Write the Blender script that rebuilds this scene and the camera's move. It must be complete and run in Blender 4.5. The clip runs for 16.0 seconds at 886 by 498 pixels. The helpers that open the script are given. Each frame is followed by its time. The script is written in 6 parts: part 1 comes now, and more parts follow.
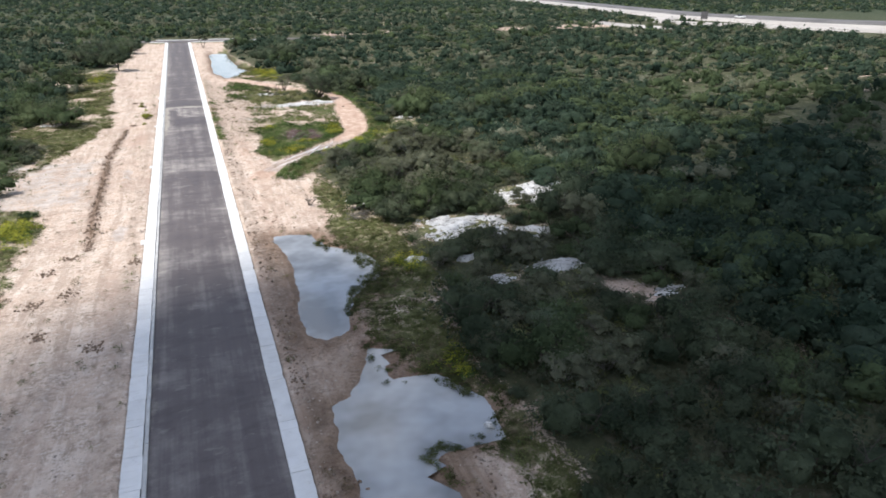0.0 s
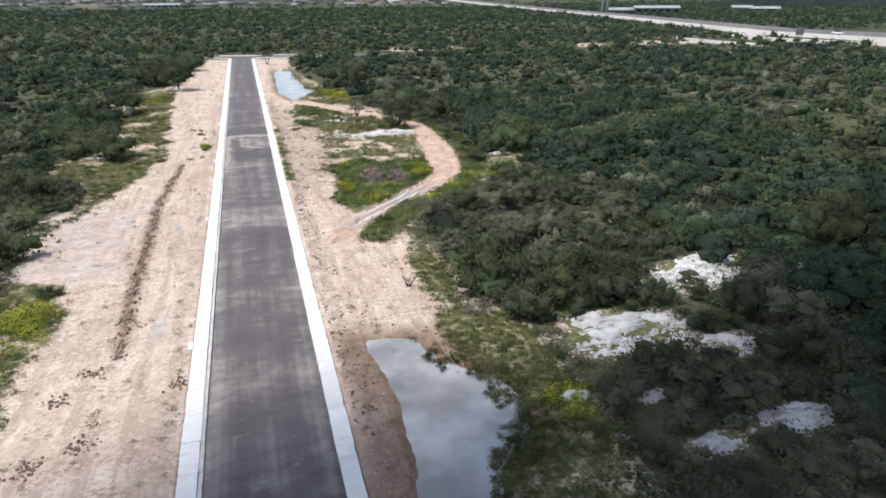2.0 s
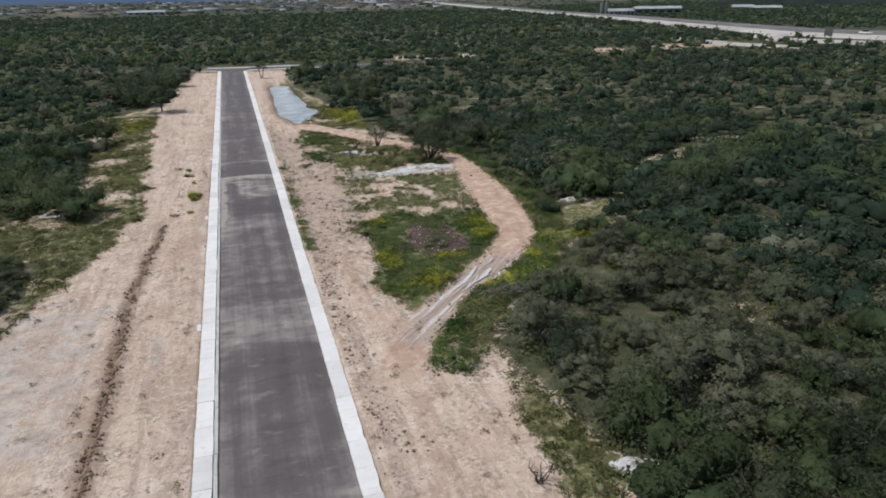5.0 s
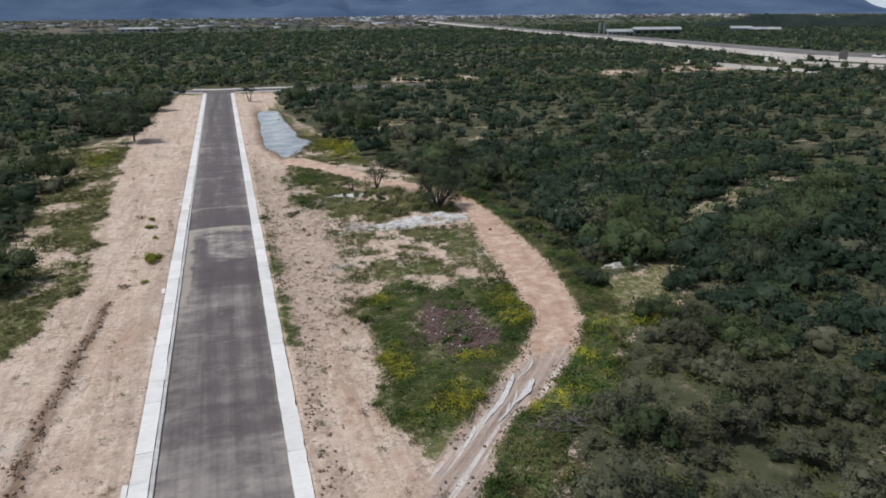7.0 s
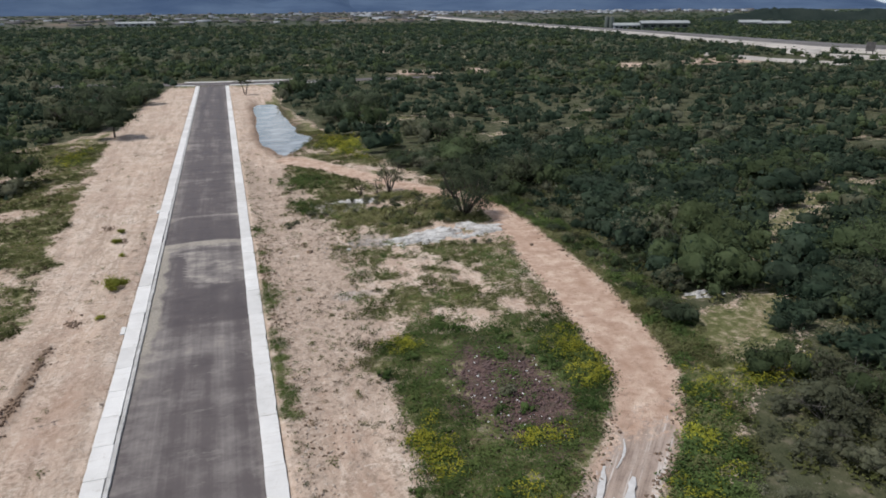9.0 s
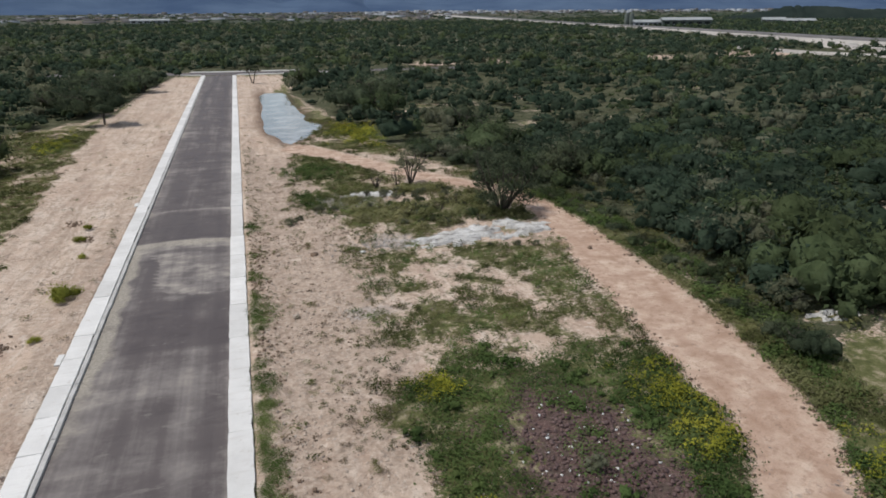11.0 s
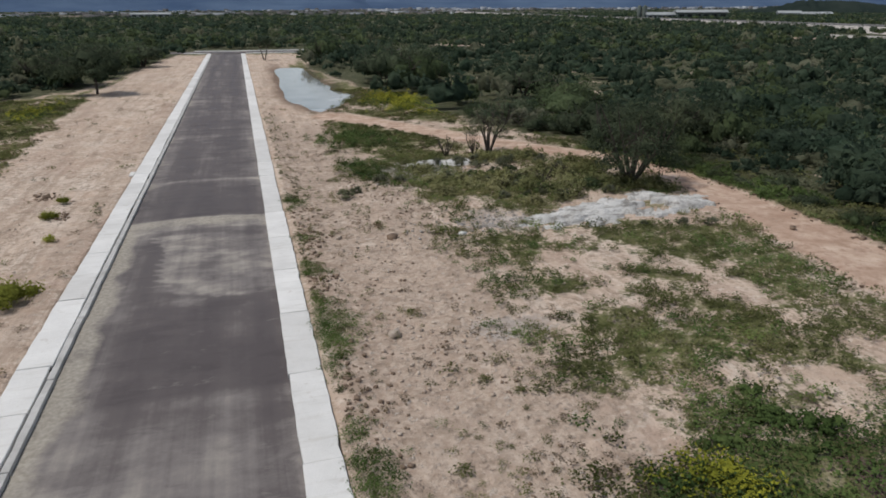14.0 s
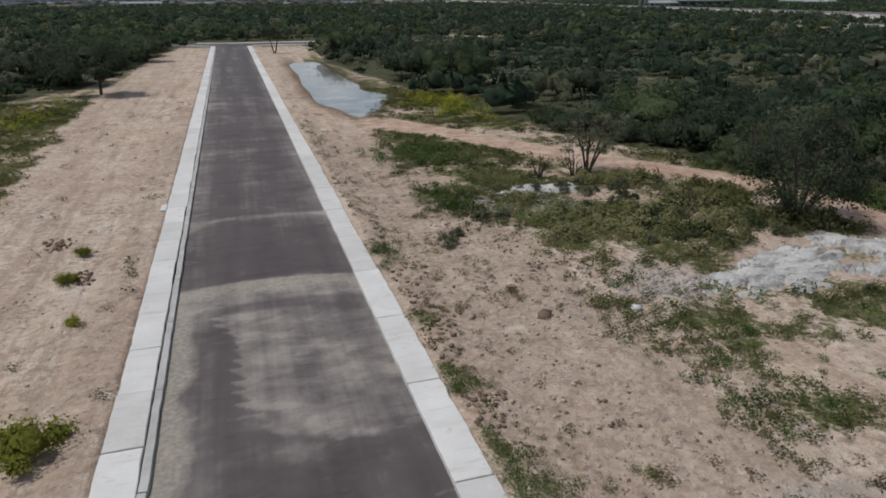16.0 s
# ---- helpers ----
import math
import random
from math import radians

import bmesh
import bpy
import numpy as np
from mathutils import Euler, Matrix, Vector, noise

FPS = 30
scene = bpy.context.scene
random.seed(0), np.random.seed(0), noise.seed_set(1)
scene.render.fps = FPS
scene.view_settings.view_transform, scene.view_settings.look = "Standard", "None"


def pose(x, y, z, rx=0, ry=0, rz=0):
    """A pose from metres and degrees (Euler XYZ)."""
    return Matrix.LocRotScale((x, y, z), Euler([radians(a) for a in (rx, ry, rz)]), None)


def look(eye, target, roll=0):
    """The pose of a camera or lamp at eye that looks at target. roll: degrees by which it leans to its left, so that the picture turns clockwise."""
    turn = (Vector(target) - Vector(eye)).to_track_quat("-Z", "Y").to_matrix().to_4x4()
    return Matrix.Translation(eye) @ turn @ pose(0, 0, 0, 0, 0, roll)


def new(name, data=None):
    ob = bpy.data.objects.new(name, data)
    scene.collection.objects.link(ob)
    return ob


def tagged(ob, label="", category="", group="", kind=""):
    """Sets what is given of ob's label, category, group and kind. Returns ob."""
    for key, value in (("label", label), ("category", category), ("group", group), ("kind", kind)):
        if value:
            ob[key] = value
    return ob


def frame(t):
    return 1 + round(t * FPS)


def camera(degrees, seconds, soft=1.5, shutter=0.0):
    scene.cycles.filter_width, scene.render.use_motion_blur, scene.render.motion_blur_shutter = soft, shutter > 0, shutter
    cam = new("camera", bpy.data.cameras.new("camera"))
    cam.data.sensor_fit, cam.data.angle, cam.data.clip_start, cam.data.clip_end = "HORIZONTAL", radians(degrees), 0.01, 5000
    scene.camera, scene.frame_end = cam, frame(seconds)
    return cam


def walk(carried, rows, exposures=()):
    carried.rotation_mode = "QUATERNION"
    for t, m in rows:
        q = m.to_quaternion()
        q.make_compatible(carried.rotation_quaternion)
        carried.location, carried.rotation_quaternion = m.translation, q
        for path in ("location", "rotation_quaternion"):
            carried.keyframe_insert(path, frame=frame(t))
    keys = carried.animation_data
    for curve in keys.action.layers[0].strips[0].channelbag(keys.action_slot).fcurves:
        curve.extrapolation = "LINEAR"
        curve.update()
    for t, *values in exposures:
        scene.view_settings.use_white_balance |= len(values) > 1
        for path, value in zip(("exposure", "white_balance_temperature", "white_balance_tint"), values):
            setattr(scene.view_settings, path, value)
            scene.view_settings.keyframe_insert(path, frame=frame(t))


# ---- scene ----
cam = camera(66.8, 16.0, soft=1.75)
PATH = [
    (0, (1.13, -5.521, 20.806), (1.777, -3.786, 20.052), -0.1),
    (0.5, (1.232, -1.11, 21.061), (1.882, 0.625, 20.308), -0.1),
    (1, (1.023, 4.119, 20.97), (1.538, 5.926, 20.284), -0.4),
    (1.5, (1.017, 8.53, 20.476), (1.523, 10.325, 19.754), -0.5),
    (2, (0.779, 13.131, 20.48), (1.291, 14.925, 19.76), -0.2),
    (2.5, (0.241, 17.495, 20.409), (0.764, 19.292, 19.703), -0.1),
    (3, (-0.354, 21.424, 20.521), (0.173, 23.225, 19.828), -0.1),
    (3.2, (-0.472, 22.944, 20.481), (0.056, 24.744, 19.788), -0.1),
    (5.3, (0.069, 37.939, 20.419), (0.608, 39.728, 19.705), -1.0),
    (5.5, (0.485, 39.576, 20.474), (1.029, 41.383, 19.811), -0.8),
    (6, (1.084, 43.041, 20.274), (1.643, 44.845, 19.617), -0.7),
    (6.5, (1.759, 46.437, 20.371), (2.316, 48.24, 19.708), -0.6),
    (7, (2.202, 49.86, 20.434), (2.765, 51.66, 19.768), -0.5),
    (7.5, (2.417, 53.089, 20.288), (2.983, 54.889, 19.626), -0.4),
    (8, (2.646, 56.161, 20.01), (3.212, 57.96, 19.345), -0.4),
    (8.5, (3.036, 59.035, 19.142), (3.599, 60.835, 18.476), -0.5),
    (9, (3.365, 61.965, 18.238), (3.927, 63.762, 17.562), -0.5),
    (9.2, (3.578, 63.004, 18.024), (4.142, 64.8, 17.347), -0.6),
    (11.3, (4.912, 73.673, 14.462), (5.437, 75.482, 13.788), -0.4),
    (11.5, (4.895, 74.733, 14.273), (5.425, 76.54, 13.6), -0.5),
    (12, (4.938, 77.077, 13.062), (5.47, 78.884, 12.391), -0.4),
    (12.5, (5.167, 79.449, 11.951), (5.695, 81.254, 11.272), -0.5),
    (13, (5.259, 81.747, 10.624), (5.796, 83.55, 9.945), -0.3),
    (13.5, (4.42, 83.79, 9.607), (4.954, 85.594, 8.929), -0.4),
    (14, (2.687, 86.01, 9.4), (3.212, 87.817, 8.723), -0.3),
    (14.5, (1.32, 88.233, 9.301), (1.837, 90.042, 8.621), -0.7),
    (15, (0.972, 90.494, 9.252), (1.488, 92.298, 8.561), -1.2),
    (15.5, (0.88, 92.862, 9.456), (1.413, 94.657, 8.752), -1.3),
    (16, (-0.322, 95.655, 9.517), (0.22, 97.446, 8.811), -0.4),
]
walk(cam, [(t, look(eye, target, roll)) for t, eye, target, roll in PATH],
     exposures=[(0, 0.72, 6550, 10), (1, 0.66, 6550, 10), (2, 0.60, 6500, 10), (3, 0.36, 6500, 10), (5.5, -0.07, 6550, 10), (9, -0.05, 6650, 10), (11.5, -0.13, 6750, 9), (12.5, -0.13, 6750, 9), (13.5, -0.10, 6750, 9), (14, -0.30, 6750, 9), (14.5, -0.40, 6750, 9), (15, -0.5, 6700, 9), (16, -0.5, 6700, 9)])

# ---- light ----
SUN_FROM = Vector((-0.80, 0.34, 1.62)).normalized()
world = bpy.data.worlds.new("World")
scene.world = world
world.use_nodes = True
wn, wl = world.node_tree.nodes, world.node_tree.links
wn.clear()
sky = wn.new("ShaderNodeTexSky")
sky.sky_type = "NISHITA"
sky.sun_disc = False
sky.sun_elevation = math.asin(SUN_FROM.z)
sky.sun_rotation = math.atan2(SUN_FROM.x, SUN_FROM.y)
sky.dust_density = 0.6
coord = wn.new("ShaderNodeTexCoord")
cloud = wn.new("ShaderNodeTexNoise")
cloud.inputs["Scale"].default_value = 2.6
cloud.inputs["Detail"].default_value = 7
cloud.inputs["Roughness"].default_value = 0.58
cramp = wn.new("ShaderNodeValToRGB")
cramp.color_ramp.elements[0].position, cramp.color_ramp.elements[1].position = 0.47, 0.66
cmix = wn.new("ShaderNodeMixRGB")
cmix.inputs[2].default_value = (9.0, 9.2, 9.6, 1)
bg = wn.new("ShaderNodeBackground")
bg.inputs["Strength"].default_value = 0.10
wout = wn.new("ShaderNodeOutputWorld")
wl.new(coord.outputs["Generated"], cloud.inputs["Vector"])
wl.new(cloud.outputs["Fac"], cramp.inputs["Fac"])
wl.new(cramp.outputs["Color"], cmix.inputs[0])
wl.new(sky.outputs["Color"], cmix.inputs[1])
split = wn.new("ShaderNodeSeparateXYZ")
wl.new(coord.outputs["Generated"], split.inputs[0])
low = wn.new("ShaderNodeMapRange")
low.inputs["From Min"].default_value, low.inputs["From Max"].default_value = 0.0, 0.22
low.inputs["To Min"].default_value, low.inputs["To Max"].default_value = 0.9, 0.0
wl.new(split.outputs[2], low.inputs["Value"])
haze = wn.new("ShaderNodeMixRGB")
haze.inputs[2].default_value = (5.6, 6.6, 7.8, 1)
wl.new(low.outputs["Result"], haze.inputs[0])
wl.new(cmix.outputs["Color"], haze.inputs[1])
wl.new(haze.outputs["Color"], bg.inputs["Color"])
wl.new(bg.outputs["Background"], wout.inputs["Surface"])
sun_data = bpy.data.lights.new("sun", "SUN")
sun_data.energy, sun_data.angle, sun_data.color = 3.0, radians(0.6), (1.0, 0.975, 0.94)
sun = new("sun", sun_data)
sun.matrix_world = look((0, 0, 400), tuple(Vector((0, 0, 400)) - SUN_FROM))

# ---- materials ----


class Nodes:
    """A small writer of node materials."""

    def __init__(self, name):
        self.mat = bpy.data.materials.new(name)
        self.mat.use_nodes = True
        self.tree = self.mat.node_tree
        self.tree.nodes.clear()
        self.out = self.add("ShaderNodeOutputMaterial")
        self.geo = self.add("ShaderNodeNewGeometry")

    def add(self, kind, **values):
        node = self.tree.nodes.new(kind)
        for key, value in values.items():
            node.inputs[key.replace("_", " ")].default_value = value
        return node

    def link(self, a, b):
        self.tree.links.new(a, b)

    def noise(self, scale, detail=4, rough=0.55, stretch=None, bend=0.0):
        node = self.add("ShaderNodeTexNoise", Scale=scale, Detail=detail, Roughness=rough, Distortion=bend)
        source = self.geo.outputs["Position"]
        if stretch:
            mapping = self.add("ShaderNodeVectorMath")
            mapping.operation = "MULTIPLY"
            mapping.inputs[1].default_value = stretch
            self.link(source, mapping.inputs[0])
            source = mapping.outputs[0]
        self.link(source, node.inputs["Vector"])
        return node.outputs["Fac"]

    def ramp(self, fac, *stops):
        node = self.add("ShaderNodeValToRGB")
        el = node.color_ramp.elements
        while len(el) < len(stops):
            el.new(0.5)
        for e, (p, c) in zip(el, stops):
            e.position = p
            e.color = (*c, 1) if isinstance(c, tuple) else (c, c, c, 1)
        self.link(fac, node.inputs["Fac"])
        return node.outputs["Color"]

    def mix(self, fac, a, b, blend="MIX"):
        node = self.add("ShaderNodeMixRGB")
        node.blend_type = blend
        for slot, value in zip((0, 1, 2), (fac, a, b)):
            if isinstance(value, (int, float)):
                node.inputs[slot].default_value = value if slot == 0 else (value, value, value, 1)
            elif isinstance(value, tuple):
                node.inputs[slot].default_value = (*value, 1)
            else:
                self.link(value, node.inputs[slot])
        return node.outputs["Color"]

    def math(self, op, a, b=0.0):
        node = self.add("ShaderNodeMath")
        node.operation = op
        for slot, value in ((0, a), (1, b)):
            if isinstance(value, (int, float)):
                node.inputs[slot].default_value = value
            else:
                self.link(value, node.inputs[slot])
        return node.outputs[0]

    def attribute(self, name):
        node = self.add("ShaderNodeAttribute")
        node.attribute_name = name
        return node.outputs["Fac"]

    def finish(self, colour, rough=0.9, metal=0.0, bump=None, strength=0.3, distance=0.05, spec=0.3, leaf=0.0):
        p = self.add("ShaderNodeBsdfPrincipled")
        for key, value in (("Base Color", colour), ("Roughness", rough), ("Metallic", metal)):
            if isinstance(value, tuple):
                p.inputs[key].default_value = (*value, 1)
            elif isinstance(value, (int, float)):
                p.inputs[key].default_value = value
            else:
                self.link(value, p.inputs[key])
        p.inputs["Specular IOR Level"].default_value = spec
        if bump is not None:
            b = self.add("ShaderNodeBump", Strength=strength, Distance=distance)
            self.link(bump, b.inputs["Height"])
            self.link(b.outputs["Normal"], p.inputs["Normal"])
        shader = p.outputs["BSDF"]
        if leaf:
            t = self.add("ShaderNodeBsdfTranslucent")
            self.link(colour, t.inputs["Color"])
            m = self.add("ShaderNodeMixShader", Fac=leaf)
            self.link(shader, m.inputs[1])
            self.link(t.outputs[0], m.inputs[2])
            shader = m.outputs[0]
        self.link(shader, self.out.inputs["Surface"])
        return self.mat


def foliage(name, dark, mid, light, leaf=0.4, brown=1.14):
    n = Nodes(name)
    plant = n.noise(0.35, 2)
    own = n.add("ShaderNodeObjectInfo").outputs["Random"]
    each = n.geo.outputs["Random Per Island"]
    f = n.math("ADD", n.math("MULTIPLY", plant, 2.0), n.math("MULTIPLY", each, 0.22))
    f = n.math("ADD", n.math("SUBTRACT", f, 0.66), n.math("MULTIPLY", n.math("SUBTRACT", own, 0.5), 0.4))
    c = n.ramp(f, (0.10, dark), (0.45, mid), (0.85, light))
    grove = n.noise(0.07, 3)
    c = n.mix(1.0, c, n.ramp(n.noise(0.16, 4, 0.6), (0.36, 0.80), (0.5, 1.0), (0.64, 1.30)), "MULTIPLY")
    c = n.mix(n.ramp(grove, (0.46, 0.0), (0.66, 0.8)), c, n.mix(1.0, c, (brown, 1.05, 0.98), "MULTIPLY"))
    c = n.mix(n.ramp(n.noise(4.5, 3, 0.65), (0.38, 0.38), (0.52, 0.0)), c, n.mix(1.0, c, (0.55, 0.55, 0.55), "MULTIPLY"))
    return n.finish(c, 0.9, 0.0, n.noise(8.0, 3, 0.7), 0.7, 0.2, 0.06, leaf)


def plain(name, a, b, scale=3.0, rough=0.85, bump=0.25, spec=0.3, metal=0.0):
    n = Nodes(name)
    big, fine = n.noise(scale, 5), n.noise(scale * 14, 3)
    c = n.mix(n.math("MULTIPLY", fine, 0.35), n.ramp(big, (0.32, a), (0.68, b)), tuple(x * 0.6 for x in a))
    return n.finish(c, rough, metal, fine, bump, 0.02, spec)


def ground_material():
    n = Nodes("earth")
    big, mid, fine, tiny = n.noise(0.09, 4), n.noise(0.55, 5, 0.62), n.noise(4.5, 5, 0.65), n.noise(22, 3, 0.6)
    soil = n.ramp(mid, (0.30, (0.47, 0.358, 0.282)), (0.48, (0.575, 0.458, 0.373)), (0.66, (0.665, 0.557, 0.474)))
    soil = n.mix(n.ramp(big, (0.4, 0.0), (0.65, 0.55)), soil, (0.53, 0.39, 0.30))
    soil = n.mix(n.ramp(fine, (0.56, 0.0), (0.66, 0.45)), soil, (0.25, 0.185, 0.14))
    # wheel lines along the road, some pale and some dark
    lane = n.noise(1.0, 6, 0.62, (1.3, 0.09, 1.0), 0.5)
    soil = n.mix(n.ramp(lane, (0.50, 0.0), (0.60, 0.6)), soil, (0.36, 0.27, 0.21))
    soil = n.mix(n.ramp(n.noise(1.0, 6, 0.68, (1.6, 0.30, 1.0), 0.8), (0.55, 0.0), (0.63, 0.5)), soil, (0.70, 0.605, 0.52))
    damp = n.noise(1.0, 4, 0.6, (0.30, 0.085, 1.0), 0.6)
    soil = n.mix(n.ramp(damp, (0.50, 0.0), (0.60, 0.5)), soil, (0.40, 0.285, 0.225))
    clump = n.noise(1.7, 7, 0.72)
    soil = n.mix(n.ramp(n.math("ADD", clump, n.math("MULTIPLY", n.math("SUBTRACT", tiny, 0.5), 0.25)), (0.55, 0.0), (0.61, 0.48)), soil, n.ramp(fine, (0.35, (0.16, 0.12, 0.085)), (0.65, (0.34, 0.255, 0.19))))
    soil = n.mix(n.ramp(n.noise(2.6, 6, 0.7), (0.54, 0.0), (0.62, 0.55)), soil, (0.70, 0.61, 0.52))
    # trampled, broken crust in patches
    torn = n.math("MULTIPLY", n.ramp(n.noise(0.42, 5, 0.62), (0.46, 0.0), (0.58, 1.0)), n.ramp(n.noise(3.4, 7, 0.75), (0.47, 0.0), (0.56, 0.75)))
    soil = n.mix(torn, soil, n.ramp(n.noise(1.1, 4), (0.35, (0.25, 0.185, 0.14)), (0.65, (0.38, 0.30, 0.235))))
    # clods and broken stones
    cell = n.add("ShaderNodeTexVoronoi", Scale=5.0, Randomness=1.0)
    bent = n.add("ShaderNodeVectorMath")
    bent.operation = "MULTIPLY_ADD"
    bent.inputs[1].default_value = (1.0, 1.0, 1.0)
    n.link(n.geo.outputs["Position"], bent.inputs[0])
    n.link(n.ramp(n.noise(3.0, 4, 0.7), (0.3, 0.0), (0.7, 0.55)), bent.inputs[2])
    n.link(bent.outputs[0], cell.inputs["Vector"])
    tone = n.add("ShaderNodeSeparateXYZ")
    n.link(cell.outputs["Color"], tone.inputs[0])
    rubble = n.ramp(n.math("ADD", n.attribute("rubble"), n.math("MULTIPLY", n.math("SUBTRACT", n.noise(0.9, 4, 0.65), 0.5), 1.9)), (0.35, 0.0), (0.75, 1.0))
    lump = n.math("MULTIPLY", n.ramp(cell.outputs["Distance"], (0.25, 1.0), (0.5, 0.0)), n.ramp(tone.outputs[0], (0.55, 0.0), (0.75, 1.0)))
    broken = n.mix(lump, n.ramp(fine, (0.35, (0.36, 0.27, 0.21)), (0.65, (0.55, 0.445, 0.365))), n.ramp(tone.outputs[1], (0.2, (0.26, 0.20, 0.165)), (0.6, (0.46, 0.38, 0.32)), (0.95, (0.60, 0.54, 0.48))))
    soil = n.mix(n.math("MULTIPLY", rubble, 0.9), soil, n.mix(n.ramp(n.noise(1.4, 6, 0.72), (0.50, 0.0), (0.60, 0.6)), broken, (0.27, 0.20, 0.15)))
    trail = n.ramp(n.noise(0.9, 5, 0.6), (0.32, (0.40, 0.27, 0.20)), (0.5, (0.53, 0.385, 0.30)), (0.68, (0.66, 0.52, 0.42)))
    trail = n.mix(n.ramp(n.noise(2.2, 6, 0.7), (0.52, 0.0), (0.61, 0.6)), trail, (0.33, 0.21, 0.15))
    trail = n.mix(n.ramp(tiny, (0.45, 0.0), (0.7, 0.3)), trail, (0.34, 0.24, 0.18))
    grass = n.ramp(n.noise(1.3, 5, 0.7), (0.3, (0.065, 0.078, 0.028)), (0.50, (0.135, 0.138, 0.06)), (0.66, (0.36, 0.305, 0.21)))
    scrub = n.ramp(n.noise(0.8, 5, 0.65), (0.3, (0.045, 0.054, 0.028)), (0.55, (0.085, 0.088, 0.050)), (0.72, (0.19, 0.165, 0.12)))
    pebble = n.ramp(tiny, (0.35, (0.07, 0.044, 0.042)), (0.55, (0.15, 0.095, 0.085)), (0.75, (0.32, 0.26, 0.23)))
    pebble = n.mix(n.ramp(clump, (0.46, 0.0), (0.56, 0.8)), pebble, n.ramp(fine, (0.4, (0.055, 0.040, 0.034)), (0.65, (0.13, 0.105, 0.085))))
    field = n.ramp(n.noise(0.006, 4, 0.6, (1.0, 0.35, 1.0)), (0.35, (0.035, 0.05, 0.034)), (0.52, (0.075, 0.082, 0.06)), (0.66, (0.19, 0.145, 0.115)))
    far = n.ramp(n.noise(0.05, 5, 0.7), (0.3, (0.030, 0.046, 0.028)), (0.7, (0.060, 0.078, 0.046)))
    ragged = n.math("MULTIPLY", n.math("SUBTRACT", n.math("ADD", mid, fine), 1.0), 1.7)

    def edge(name):
        return n.ramp(n.math("ADD", n.attribute(name), ragged), (0.36, 0.0), (0.60, 1.0))

    c = n.mix(edge("grass"), soil, grass)
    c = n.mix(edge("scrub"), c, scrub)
    c = n.mix(n.ramp(n.math("ADD", n.attribute("trail"), n.math("MULTIPLY", ragged, 0.6)), (0.25, 0.0), (0.75, 1.0)), c, trail)
    # wheel lines of the muddy stretch, drawn along the way of the trail
    swept = n.add("ShaderNodeCombineXYZ")
    for slot, (ax, ay, k) in enumerate(((0.738, -0.675, 2.6), (0.675, 0.738, 0.10))):
        dot = n.add("ShaderNodeVectorMath")
        dot.operation = "DOT_PRODUCT"
        dot.inputs[1].default_value = (ax * k, ay * k, 0)
        n.link(n.geo.outputs["Position"], dot.inputs[0])
        n.link(dot.outputs["Value"], swept.inputs[slot])
    sweep = n.add("ShaderNodeTexNoise", Scale=1.0, Detail=5, Roughness=0.62, Distortion=0.25)
    n.link(swept.outputs[0], sweep.inputs["Vector"])
    # The palest streaks are painted in for glint on wet mud.
    mud = n.ramp(sweep.outputs["Fac"], (0.36, (0.15, 0.115, 0.10)), (0.48, (0.34, 0.28, 0.245)), (0.56, (0.42, 0.36, 0.32)), (0.60, (0.66, 0.63, 0.61)))
    mud = n.mix(n.ramp(n.noise(1.2, 4), (0.4, 0.0), (0.6, 0.5)), mud, (0.40, 0.325, 0.275))
    c = n.mix(n.math("MULTIPLY", edge("mud"), 0.8), c, mud)
    c = n.mix(n.math("MULTIPLY", n.attribute("rut"), 0.7), c, (0.36, 0.225, 0.16))
    crust = n.ramp(n.noise(0.8, 6, 0.68), (0.35, (0.33, 0.275, 0.235)), (0.5, (0.44, 0.385, 0.345)), (0.65, (0.56, 0.51, 0.47)))
    c = n.mix(n.math("MULTIPLY", edge("crust"), 0.8), c, crust)
    c = n.mix(edge("pebble"), c, pebble)
    c = n.mix(n.attribute("far"), c, far)
    c = n.mix(n.attribute("field"), c, field)
    wet = n.attribute("wet")
    c = n.mix(n.math("MULTIPLY", wet, 0.95), c, n.mix(1.0, c, (0.40, 0.34, 0.29), "MULTIPLY"))
    rough = n.math("SUBTRACT", 0.95, n.math("MULTIPLY", wet, 0.35))
    h = n.math("ADD", n.math("ADD", fine, n.math("MULTIPLY", tiny, 0.35)), n.math("MULTIPLY", n.math("MULTIPLY", lump, rubble), 0.6))
    return n.finish(c, rough, 0.0, n.math("ADD", h, n.math("MULTIPLY", clump, 1.2)), 0.7, 0.12, 0.1)


